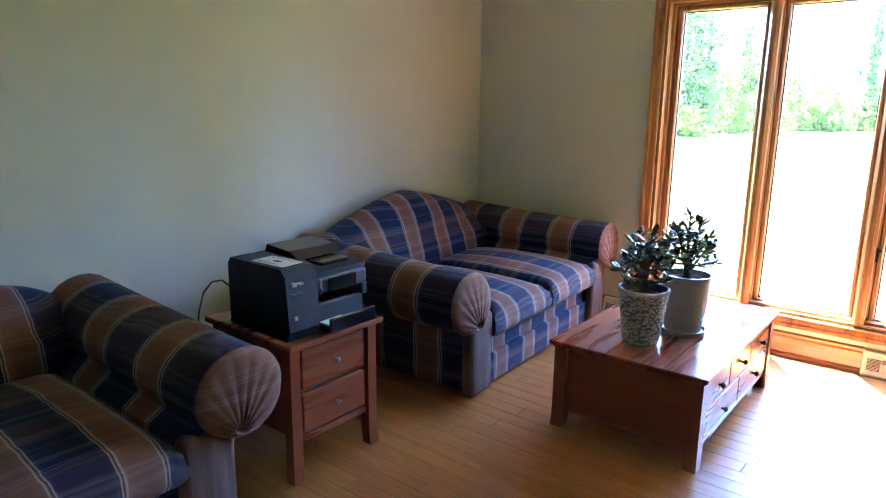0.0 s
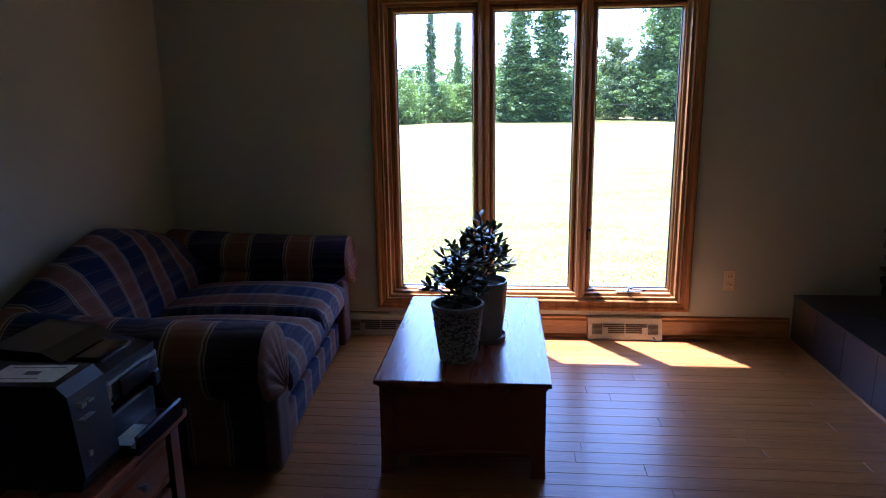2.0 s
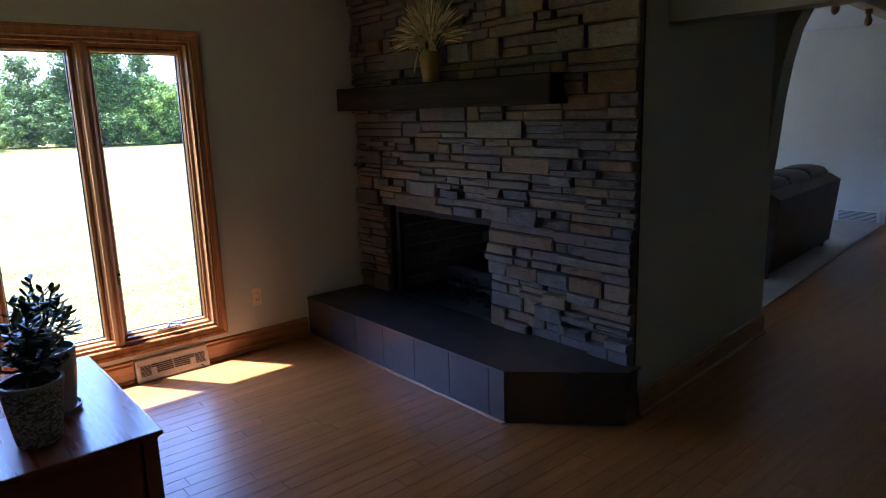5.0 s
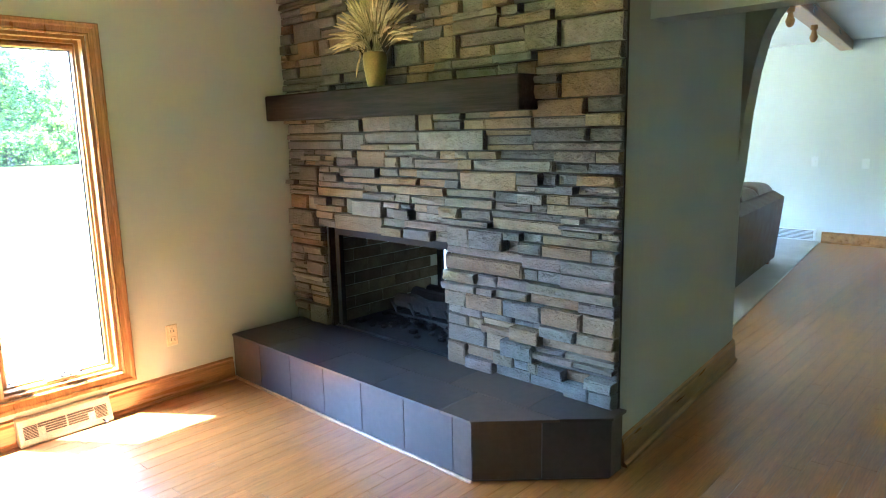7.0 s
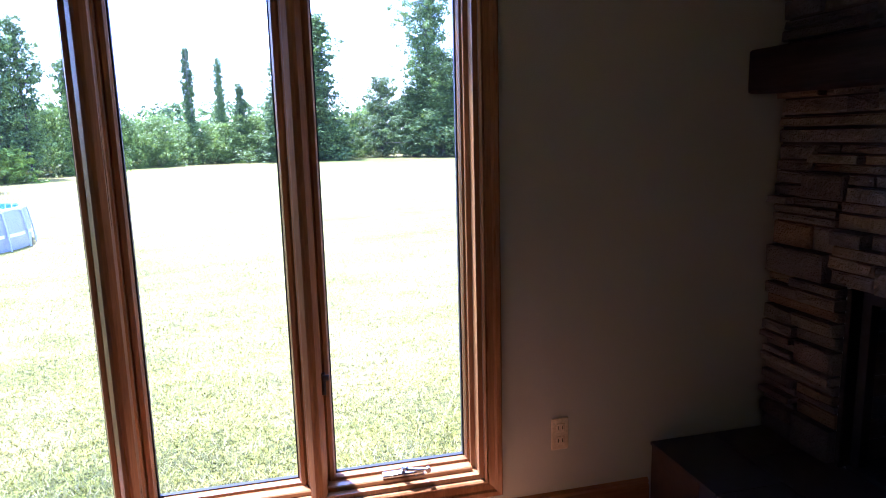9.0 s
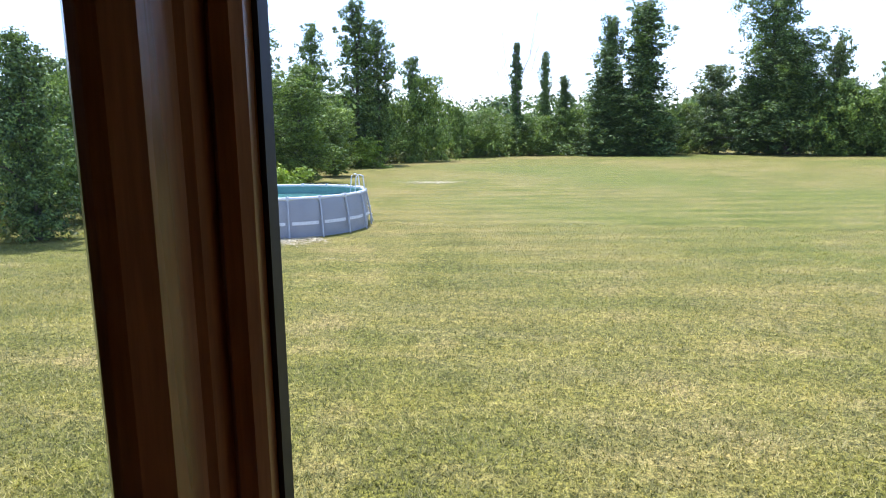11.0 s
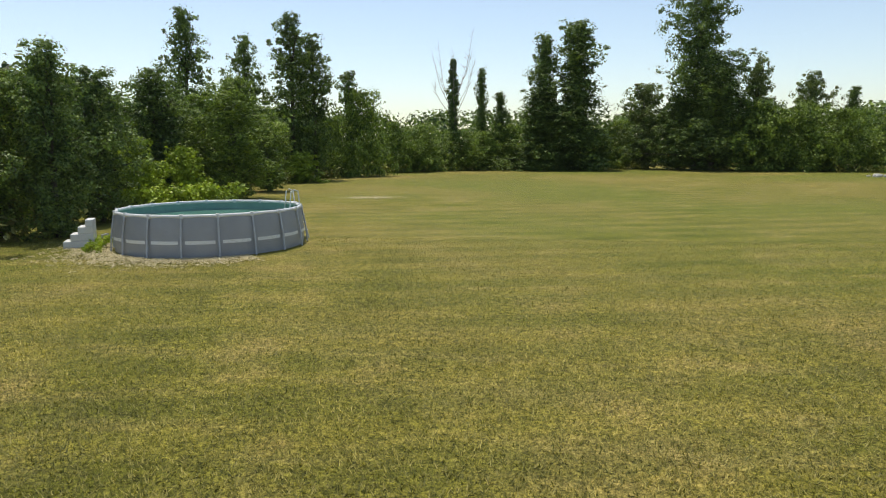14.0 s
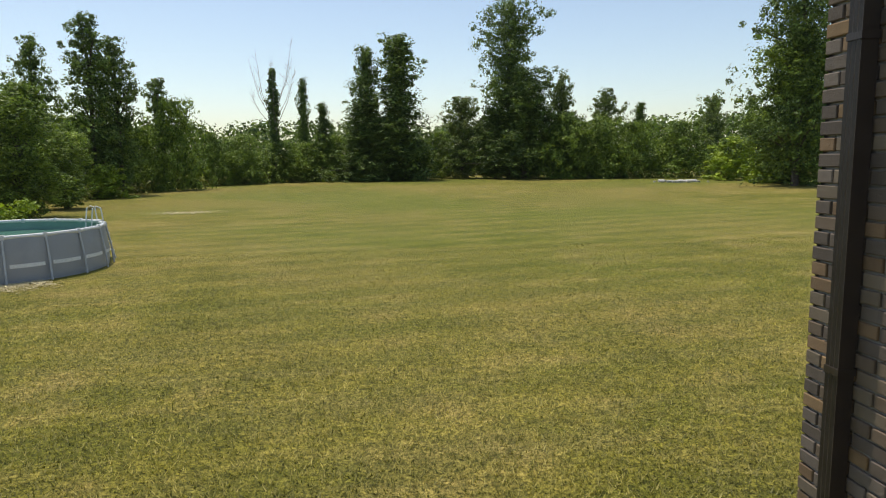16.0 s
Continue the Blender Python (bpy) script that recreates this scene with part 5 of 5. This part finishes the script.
def tree(height, width, env, clumps, per, size, leaf, seed, label, low=0.12, name="tree", category="tree", bare=0, fill=0.55, trunk=True):
    rnd = random.Random(seed)
    t = thing(name, label, category)
    R = width / 2
    cs, sp = [], []
    limbs = max(10, clumps // 8)
    core = clumps // 4 if trunk else 0
    narrow = env in ("pole", "club")
    if narrow:
        limbs, core = 0, clumps
    for k in range(core):
        h = rnd.random() ** (1.0 if narrow else 1.25)
        a, q = rnd.uniform(0, 6.283), R * ENV[env](h) * rnd.uniform(0.1, 0.75 if narrow else 0.55)
        cs.append((q * math.cos(a), q * math.sin(a), max(0.15, height * (low * 0.6 + (1 - low * 0.6) * h) * 0.96)))
        sp.append(0.34 if narrow else width * rnd.uniform(0.06, 0.11) + 0.08)
    for k in range(limbs):
        h = ((k + rnd.random()) / limbs) ** 0.92
        a = k * 2.399 + rnd.uniform(-0.5, 0.5)
        reach = R * ENV[env](h) * rnd.choice((0.5, 0.75, 0.9, 1.0, 1.1, 1.4))
        reach *= 0.85 + 0.4 * math.sin(2.0 * a + 7.0 * h + seed) * math.sin(a - 3.0 * h + 0.7 * seed)
        rise = reach * rnd.uniform(0.1, 0.7)
        z0 = height * (low + (1 - low) * h) - rise * 0.8
        per_limb = max(3, int(clumps / limbs * (0.5 + 0.7 * reach / R)))
        for q in range(per_limb):
            f = rnd.uniform(0.25, 1.0) ** 0.8
            wob = R * 0.15
            z = z0 + rise * f + rnd.gauss(0, wob)
            if z < 0.1:
                z = abs(z) + 0.1
            cs.append((reach * f * math.cos(a) + rnd.gauss(0, wob), reach * f * math.sin(a) + rnd.gauss(0, wob), min(z, height)))
            sp.append((width * rnd.choice((0.035, 0.05, 0.08, 0.12)) + 0.08) * (1.25 - 0.5 * f))
    if trunk:
        bm = bmesh.new()
        wob = [(rnd.uniform(-0.03, 0.03) * height * f, rnd.uniform(-0.03, 0.03) * height * f, height * f * 0.9) for f in (0, 0.25, 0.5, 0.75, 1.0)]
        tr0 = 0.016 * height + 0.03
        tube(bm, wob, [tr0, tr0 * 0.8, tr0 * 0.6, tr0 * 0.35, tr0 * 0.1], 8)
        for c in rnd.sample(cs, min(14, len(cs))):
            f = max(0.08, min(0.8, c[2] / height - 0.12))
            base = Vector((0, 0, height * f * 0.9))
            mid = base.lerp(Vector(c), 0.5) + Vector((0, 0, 0.03 * height))
            tube(bm, [base, mid, c], [tr0 * 0.35, tr0 * 0.22, tr0 * 0.08], 5)
        for k in range(bare):
            a, l0 = rnd.uniform(0, 6.283), rnd.uniform(0.45, 0.8)
            base = Vector((0, 0, height * l0 * 0.8))
            tip = Vector((math.cos(a) * R * rnd.uniform(0.8, 3.0), math.sin(a) * R * rnd.uniform(0.8, 3.0), height * rnd.uniform(0.75, 1.24)))
            mid = base.lerp(tip, 0.5) + Vector((math.cos(a), math.sin(a), -0.3)) * R * 0.3
            tube(bm, [base, mid, tip], [0.04, 0.024, 0.007], 5)
            for q in range(9):
                s0 = mid.lerp(tip, rnd.random())
                tube(bm, [s0, s0 + Vector((rnd.uniform(-0.6, 0.6), rnd.uniform(-0.6, 0.6), rnd.uniform(0.4, 1.1)))], [0.013, 0.004], 4)
        part("trunk", bm, DEADWOOD if bare else BARK, t, smooth=True)
    me = leaves(cs, sp, per, size, seed)
    me.materials.append(leaf)
    crown = new("crown", me)
    crown.parent = t
    return t


class Grove:
    def __init__(self, make, ph, pw, seeds):
        self.make, self.ph, self.pw, self.seeds, self.made, self.k = make, ph, pw, seeds, {}, 0

    def put(self, x, y, h, w):
        s = self.seeds[self.k % len(self.seeds)]
        self.k += 1
        m = pose(x, y, GROUND, 0, 0, 47 * self.k) @ Matrix.Diagonal((w / self.pw, w / self.pw, h / self.ph, 1))
        if s not in self.made:
            self.made[s] = self.make(s)
            ob = self.made[s]
            ob.matrix_basis = m
        else:
            ob = self.made[s]
            was = ob.scale.copy()
            ob.scale = (1, 1, 1)
            copy_thing(ob, m)
            ob.scale = was
        return ob


near_dark = Grove(lambda s: tree(6.0, 2.9, "egg", 480, 52, 0.095, LEAF_DARK, s, "leafy deciduous tree with a dense dark green crown", low=0.05), 6.0, 2.9, (31, 32))
near_mid = Grove(lambda s: tree(6.0, 3.2, "round", 460, 52, 0.095, LEAF_MID, s, "leafy deciduous tree with a full green crown", low=0.06), 6.0, 3.2, (41, 42, 43))
tall_airy = Grove(lambda s: tree(13.0, 4.6, "airy", 480, 32, 0.18, LEAF_DARK, s, "tall slender tree with an open grey-green crown", low=0.15, fill=0.4), 13.0, 4.6, (51, 52))
bushes = Grove(lambda s: tree(5.0, 6.2, "bush", 430, 36, 0.18, LEAF_MID, s, "dense green thicket bush along the lawn edge", low=0.02, name="bush", category="bush", trunk=False), 5.0, 6.2, (61, 62, 63))
pale_bush = Grove(lambda s: tree(5.0, 5.0, "bush", 300, 30, 0.26, LEAF_LIME, s, "bright lime green bush by the lawn", low=0.02, name="bush", category="bush", trunk=False), 5.0, 5.0, (66, 67))
spires = Grove(lambda s: tree(15.0, 6.6, "vine", 800, 36, 0.21, LEAF_DARK, s, "tall dark tree clad in climbing vine", low=0.0), 15.0, 6.0, (71, 72))
poles = Grove(lambda s: tree(13.0, 2.2, "pole", 230, 34, 0.22, LEAF_DARK, s, "vine-covered dead tree with bare grey branches", low=0.05, bare=12), 13.0, 2.2, (81,))
clubs = Grove(lambda s: tree(11.0, 2.6, "club", 200, 34, 0.20, LEAF_DARK, s, "dead stump topped by a dark club of climbing vine", low=0.05, bare=1), 11.0, 2.6, (85,))
pale_tree = Grove(lambda s: tree(10.0, 5.2, "round", 420, 36, 0.21, LEAF_PALE, s, "broad tree with pale grey-green leaves", low=0.05), 10.0, 5.2, (91, 92))
big_tree = Grove(lambda s: tree(20.0, 9.5, "crowned", 820, 34, 0.25, LEAF_DARK, s, "very tall spreading tree with clumped foliage", low=0.14, fill=0.45), 20.0, 9.5, (97, 96))

for x, y, h, w in ((-12.6, 14.7, 5.4, 2.7), (-12.8, 19.2, 6.0, 2.9), (-14.2, 23.5, 5.7, 3.1), (-15.8, 15.9, 4.6, 2.4), (-17.7, 33.5, 6.9, 4.4), (23.4, 82.5, 10.5, 10.0), (19.8, 83.6, 8.5, 7.0), (5.4, 81.6, 7.6, 9.0), (10.2, 84.5, 5.0, 5.0), (28.0, 80.1, 8.0, 7.0)):
    near_dark.put(x, y, h, w)
for x, y, h, w in ((-14.5, 18.8, 5.2, 2.6), (-14.1, 35.1, 6.5, 5.0), (-15.0, 42.0, 4.9, 3.4), (-17.5, 38.1, 6.0, 4.4), (-19.5, 29.6, 6.2, 4.6), (-18.0, 24.1, 5.8, 4.2), (39.6, 52.5, 13.0, 9.0), (41.5, 55.4, 10.0, 8.0)):
    near_mid.put(x, y, h, w)
for x, y, h, w in ((-20.6, 42.5, 11.8, 4.0), (-21.7, 54.3, 12.0, 3.8), (-18.2, 56.0, 13.9, 5.4), (-17.0, 57.9, 12.6, 4.2), (53.2, 81.4, 10.1, 4.2)):
    tall_airy.put(x, y, h, w)
for x, y, h, w in ((-17.0, 62.8, 5.6, 5.4), (-15.0, 65.8, 8.1, 6.4), (-13.5, 75.7, 5.4, 5.6), (-10.8, 78.5, 5.3, 7.2), (-7.1, 82.5, 4.6, 7.4), (-3.7, 83.9, 4.6, 6.8)):
    bushes.put(x, y, h, w)
for x, y, h, w in ((-0.8, 86.1, 5.6, 7.2), (2.4, 84.3, 4.8, 4.6), (27.5, 78.6, 7.5, 8.6), (31.9, 77.9, 7.1, 8.2), (35.5, 77.3, 6.4, 6.6), (40.7, 75.5, 6.4, 8.4), (13.5, 90.0, 6.0, 6.0)):
    bushes.put(x, y, h, w)
for x, y, h, w in ((-14.9, 27.0, 3.1, 2.4), (-15.4, 31.8, 2.8, 2.7), (-16.6, 53.1, 2.4, 3.6), (41.9, 66.0, 4.3, 6.4), (41.3, 58.4, 4.9, 5.4), (11.5, 101.0, 5.5, 9.0)):
    pale_bush.put(x, y, h, w)
for x, y, h, w in ((7.6, 83.0, 17.4, 9.8), (3.7, 83.0, 15.9, 6.0), (3.0, 81.6, 9.6, 8.0), (-1.8, 86.3, 9.6, 3.4), (-4.2, 86.0, 12.6, 2.8), (38.2, 81.8, 9.2, 3.6)):
    spires.put(x, y, h, w)
poles.put(-7.5, 83.3, 14.0, 2.5)
clubs.put(-15.9, 65.7, 10.7, 3.0)
for x, y, h, w in ((16.1, 86.9, 10.4, 6.6), (35.6, 86.7, 11.3, 5.0), (45.6, 77.4, 9.6, 4.4), (28.5, 83.9, 12.8, 4.6)):
    pale_tree.put(x, y, h, w)
for x, y, h, w in ((21.6, 83.4, 21.8, 9.4), (23.0, 81.2, 13.4, 10.4), (38.6, 51.4, 18.6, 8.2)):
    big_tree.put(x, y, h, w)

# low hedge of bright weeds behind the pool, tall grass along the wood's edge, far woods
rg = np.random.default_rng(7)
cs = [(-14.3 + 4.0 * f + rg.normal() * 0.3, 24.4 + 2.6 * f + rg.normal() * 0.35, GROUND + 0.35 + 0.85 * rg.random()) for f in rg.random(110)]
me = leaves(cs, [0.36] * len(cs), 45, 0.15, 8)
me.materials.append(LEAF_LIME)
tagged(new("weed_hedge", me), "low bright green weeds behind the pool", "weeds", kind="stuff")
edge = [(-13.2, 11.5), (-13.2, 17.6), (-15.8, 26.3), (-15.6, 37.3), (-17.0, 48.3), (-16.5, 61.5), (-13.0, 75.2), (-3.0, 82.9), (7.0, 80.8), (20.0, 84.5), (33.0, 75.7), (44.0, 65.8), (52.0, 54.9)]
cs, sp = [], []
for (x0, y0), (x1, y1) in zip(edge, edge[1:]):
    n = int(math.hypot(x1 - x0, y1 - y0) * 3)
    for k in range(n):
        f = (k + rg.random()) / n
        cs.append((x0 + (x1 - x0) * f + rg.normal() * 0.8, y0 + (y1 - y0) * f + 0.8 + rg.normal() * 0.7, GROUND + 0.25 + 0.5 * rg.random()))
        sp.append(0.5 + 0.3 * rg.random())
me = leaves(cs, sp, 12, 0.24, 9)
me.materials.append(GRASSY)
tagged(new("tall_grass", me), "tall unmown grass and weeds at the foot of the trees", "grass", kind="stuff")
cs, sp = [], []
for (x0, y0), (x1, y1) in zip(edge, edge[1:]):
    ln = math.hypot(x1 - x0, y1 - y0)
    nx, ny = -(y1 - y0) / ln, (x1 - x0) / ln
    for k in range(int(ln * 7)):
        f, o = rg.random(), 2.2 + 3.5 * rg.random()
        top = (1.6 + 2.6 * abs(math.sin(0.35 * (x0 + y0) + 2.1 * f))) * (0.55 + 0.45 * o / 5.7)
        cs.append((x0 + (x1 - x0) * f + nx * o, y0 + (y1 - y0) * f + ny * o, GROUND + top * rg.random() ** 0.6))
        sp.append(0.45 + 0.4 * rg.random())
me = leaves(cs, sp, 50, 0.20, 14)
me.materials.append(LEAF_MID)
tagged(new("thicket", me), "dense tangled green thicket along the wood's edge", "thicket", kind="stuff")
cs, sp = [], []
for k in range(1500):
    a = radians(-75 + 150 * rg.random())
    d = 187 + 66 * rg.random()
    cs.append((d * math.sin(a), d * math.cos(a), GROUND + 12.5 * rg.random() ** 0.7))
    sp.append(3.6)
me = leaves(cs, sp, 70, 1.1, 10)
me.materials.append(LEAF_DARK)
tagged(new("far_woods", me), "distant belt of dark green woodland", "woods", kind="stuff")
cs, sp = [], []
for k in range(420):
    f = rg.random()
    cs.append((-24 + 3 * rg.normal() - 4 * f, 13 + 82 * f, GROUND + 6.5 * rg.random()))
    sp.append(1.6)
for k in range(620):
    f = rg.random()
    cs.append((-22 + 90 * f, 110 - 15 * f + 3 * rg.normal(), GROUND + (2.6 + 1.6 * math.sin(23 * f) * math.sin(9 * f + 1)) * rg.random() ** 0.7))
    sp.append(1.2)
me = leaves(cs, sp, 90, 0.38, 11)
me.materials.append(LEAF_DARK)
tagged(new("woodland_understorey", me), "dense green understorey behind the first trees", "woods", kind="stuff")

# ---- stones of the fireplace wall ----
rnd = random.Random(77)
SX = 4.34


def stone_mesh(w, h, d):
    bm = bmesh.new()
    j = lambda s: rnd.uniform(-s, s)
    fr = [(-w / 2, 0), (w / 2, 0), (w / 2, h), (-w / 2, h)]
    back = [bm.verts.new((0.0, y, z)) for y, z in fr]
    e = min(0.007, h * 0.12)
    mid = [bm.verts.new((-d + e + j(0.002), y, z)) for y, z in fr]
    cx = [(-w / 2 + e, e), (w / 2 - e, e), (w / 2 - e, h - e), (-w / 2 + e, h - e)]
    front = [bm.verts.new((-d + j(0.006), y + j(0.005), z + j(0.0045))) for y, z in cx]
    c = bm.verts.new((-d - 0.002 + j(0.004), j(w * 0.2), h / 2))
    for a, b in ((back, mid), (mid, front)):
        for k in range(4):
            bm.faces.new((a[k], a[(k + 1) % 4], b[(k + 1) % 4], b[k]))
    for k in range(4):
        bm.faces.new((front[k], front[(k + 1) % 4], c))
    bmesh.ops.recalc_face_normals(bm, faces=bm.faces)
    return bm


def lay(y0, y1, z0, z1, out):
    """Fills a strip of wall with blocks, each whole or split in thin courses."""
    y = y0
    while y < y1 - 0.001:
        w = rnd.uniform(0.16, 0.46)
        if y1 - (y + w) < 0.12:
            w = y1 - y
        h = z1 - z0
        kind = rnd.random()
        if kind < 0.24 or w < 0.12:
            cuts = [0.0, h]
        elif kind < 0.92:
            s = h * rnd.uniform(0.35, 0.65)
            cuts = [0.0, s, h]
        else:
            cuts = [0.0, h * rnd.uniform(0.26, 0.36), h * rnd.uniform(0.60, 0.72), h]
        for a, b in zip(cuts, cuts[1:]):
            if w > 0.2 and rnd.random() < 0.62:
                q = w * rnd.uniform(0.3, 0.7)
                out.append((y, y + q, z0 + a, z0 + b))
                out.append((y + q, y + w, z0 + a, z0 + b))
            else:
                out.append((y, y + w, z0 + a, z0 + b))
        y += w


cells = []
z = HZ + 0.002
FY0, FY1, FZ = -1.385, -0.345, 0.925
while z < FZ - 0.01:
    h = min(rnd.uniform(0.085, 0.135), FZ - z)
    if FZ - z - h < 0.06:
        h = FZ - z
    lay(-2.372, FY0, z, z + h, cells)
    lay(FY1, -0.002, z, z + h, cells)
    z += h
z = FZ
while z < CEIL - 0.01:
    h = min(rnd.uniform(0.085, 0.135), CEIL - z)
    lay(-2.372, -0.002, z, z + h, cells)
    z += h
# flat sheets behind the stones, their dark colour standing in for gap shade
wall_stone = part("backing", boxed(4.325, 4.339, -2.372, -0.001, 0.94, CEIL), GAP_SHADE, fp, "backing sheet behind the stones, coloured dark as gap shade")
part("backing", boxed(4.325, 4.339, -2.372, FY0 - 0.02, HZ, 0.94), GAP_SHADE, fp)
part("backing", boxed(4.325, 4.339, FY1 + 0.02, -0.001, HZ, 0.94), GAP_SHADE, fp)
rest = bmesh.new()
count = 0
for y0, y1, z0, z1 in cells:
    d = 0.022 + rnd.choice((0.0, 0.008, 0.016, 0.026, 0.038, 0.055)) * rnd.uniform(0.7, 1.0)
    g = rnd.uniform(0.0025, 0.005)
    bm = stone_mesh(y1 - y0 - 2 * g, z1 - z0 - 2 * g, d)
    m = Matrix.Translation((4.330, (y0 + y1) / 2, z0 + g))
    if z1 < 2.2 and count < 300:
        part("stone", bm, STONE, fp, m=m)
        count += 1
    else:
        me = bpy.data.meshes.new("tmp")
        bm.transform(m)
        bm.to_mesh(me)
        bm.free()
        rest.from_mesh(me)
        bpy.data.meshes.remove(me)
tagged(part("stone_field", rest, STONE_REST, fp, "ledge stones up to the ceiling"), kind="stuff")

# ---- bricks of the wing ----
BL, BH, BJ = 0.194, 0.057, 0.0107
bw = new("brick_wall", mesh_of("brick_wall", boxed(4.283, 4.354, 0.126, 2.607, GROUND - 0.1, 2.7), BRICKMORTAR))
tagged(bw, "weathered tan and brown brick wall of the wing", "wall", kind="structure")
tagged(new("brick_wall_north", mesh_of("brick_wall_north", boxed(4.283, 6.2, 2.580, 2.607, GROUND - 0.1, 2.7), BRICKMORTAR)), "brick face of the wing towards the lawn", "wall", kind="structure")


def brick_mesh(l):
    bm = bmesh.new()
    box(bm, -0.092, 0.0, -l, 0.0, 0.0, BH, bevel=0.004)
    return mesh_of("brick", bm, BRICK)


full, half_b = brick_mesh(BL), brick_mesh(0.092)
field = bmesh.new()
for c in range(58):
    z = GROUND - 0.02 + c * (BH + BJ)
    y = 2.617
    k = 0
    if c % 2:
        piece("brick", half_b, bw, Matrix.Translation((4.362, y, z)))
        y -= 0.092 + BJ
    while y - BL > 0.13:
        if k < (2 if c % 2 else 3) and c > 12:
            piece("brick", full, bw, Matrix.Translation((4.362, y, z)) @ pose(rnd.uniform(-0.003, 0.002), 0, 0, 0, 0, 0))
        else:
            box(field, 4.2705, 4.36, y - BL, y, z, z + BH)
        y -= BL + BJ
        k += 1
tagged(part("brick_field", field, BRICK_REST, bw, "further bricks of the wing"), kind="stuff")

# ---- floor planks ----
PW = 0.083
fieldp = bmesh.new()
made = {}
rnd = random.Random(99)
count = 0
row = 0
y = -0.002
while y > -6.18:
    x = 0.002 - rnd.uniform(0, 0.8)
    while x < 11.08:
        L = rnd.choice((0.55, 0.75, 0.95, 1.15, 1.4))
        a, b = max(x, 0.002), min(x + L, 11.09)
        y0 = max(y - PW, -6.19)
        if y0 > -2.25 and 4.33 < a < 6.0 < b:
            a = 6.0
        inside_block = (y0 > -2.25 and 4.33 < a < 6.0) or (y0 > -1.55 and a > 4.33)
        if b - a > 0.03 and not inside_block:
            if y0 > -2.25 and a < 4.33:
                b = min(b, 4.33)
            whole = abs((b - a) - L) < 1e-6 and y0 == y - PW
            if whole and count < 300 and -3.4 < y and 0.9 < x + L / 2 < 4.2:
                if L not in made:
                    made[L] = mesh_of("plank", boxed(0.0, L - 0.0012, -PW + 0.0007, -0.0007, -0.016, 0.0, bevel=0.0010), PLANK)
                piece("plank", made[L], floor_ob, Matrix.Translation((a, y, 0.0)))
                count += 1
            else:
                box(fieldp, a, b - 0.0012, y0 + 0.0007, y - 0.0007, -0.016, 0.0)
        x += L
    y -= PW
    row += 1
tagged(part("plank_field", fieldp, PLANK_REST, floor_ob, "further oak planks"), kind="stuff")
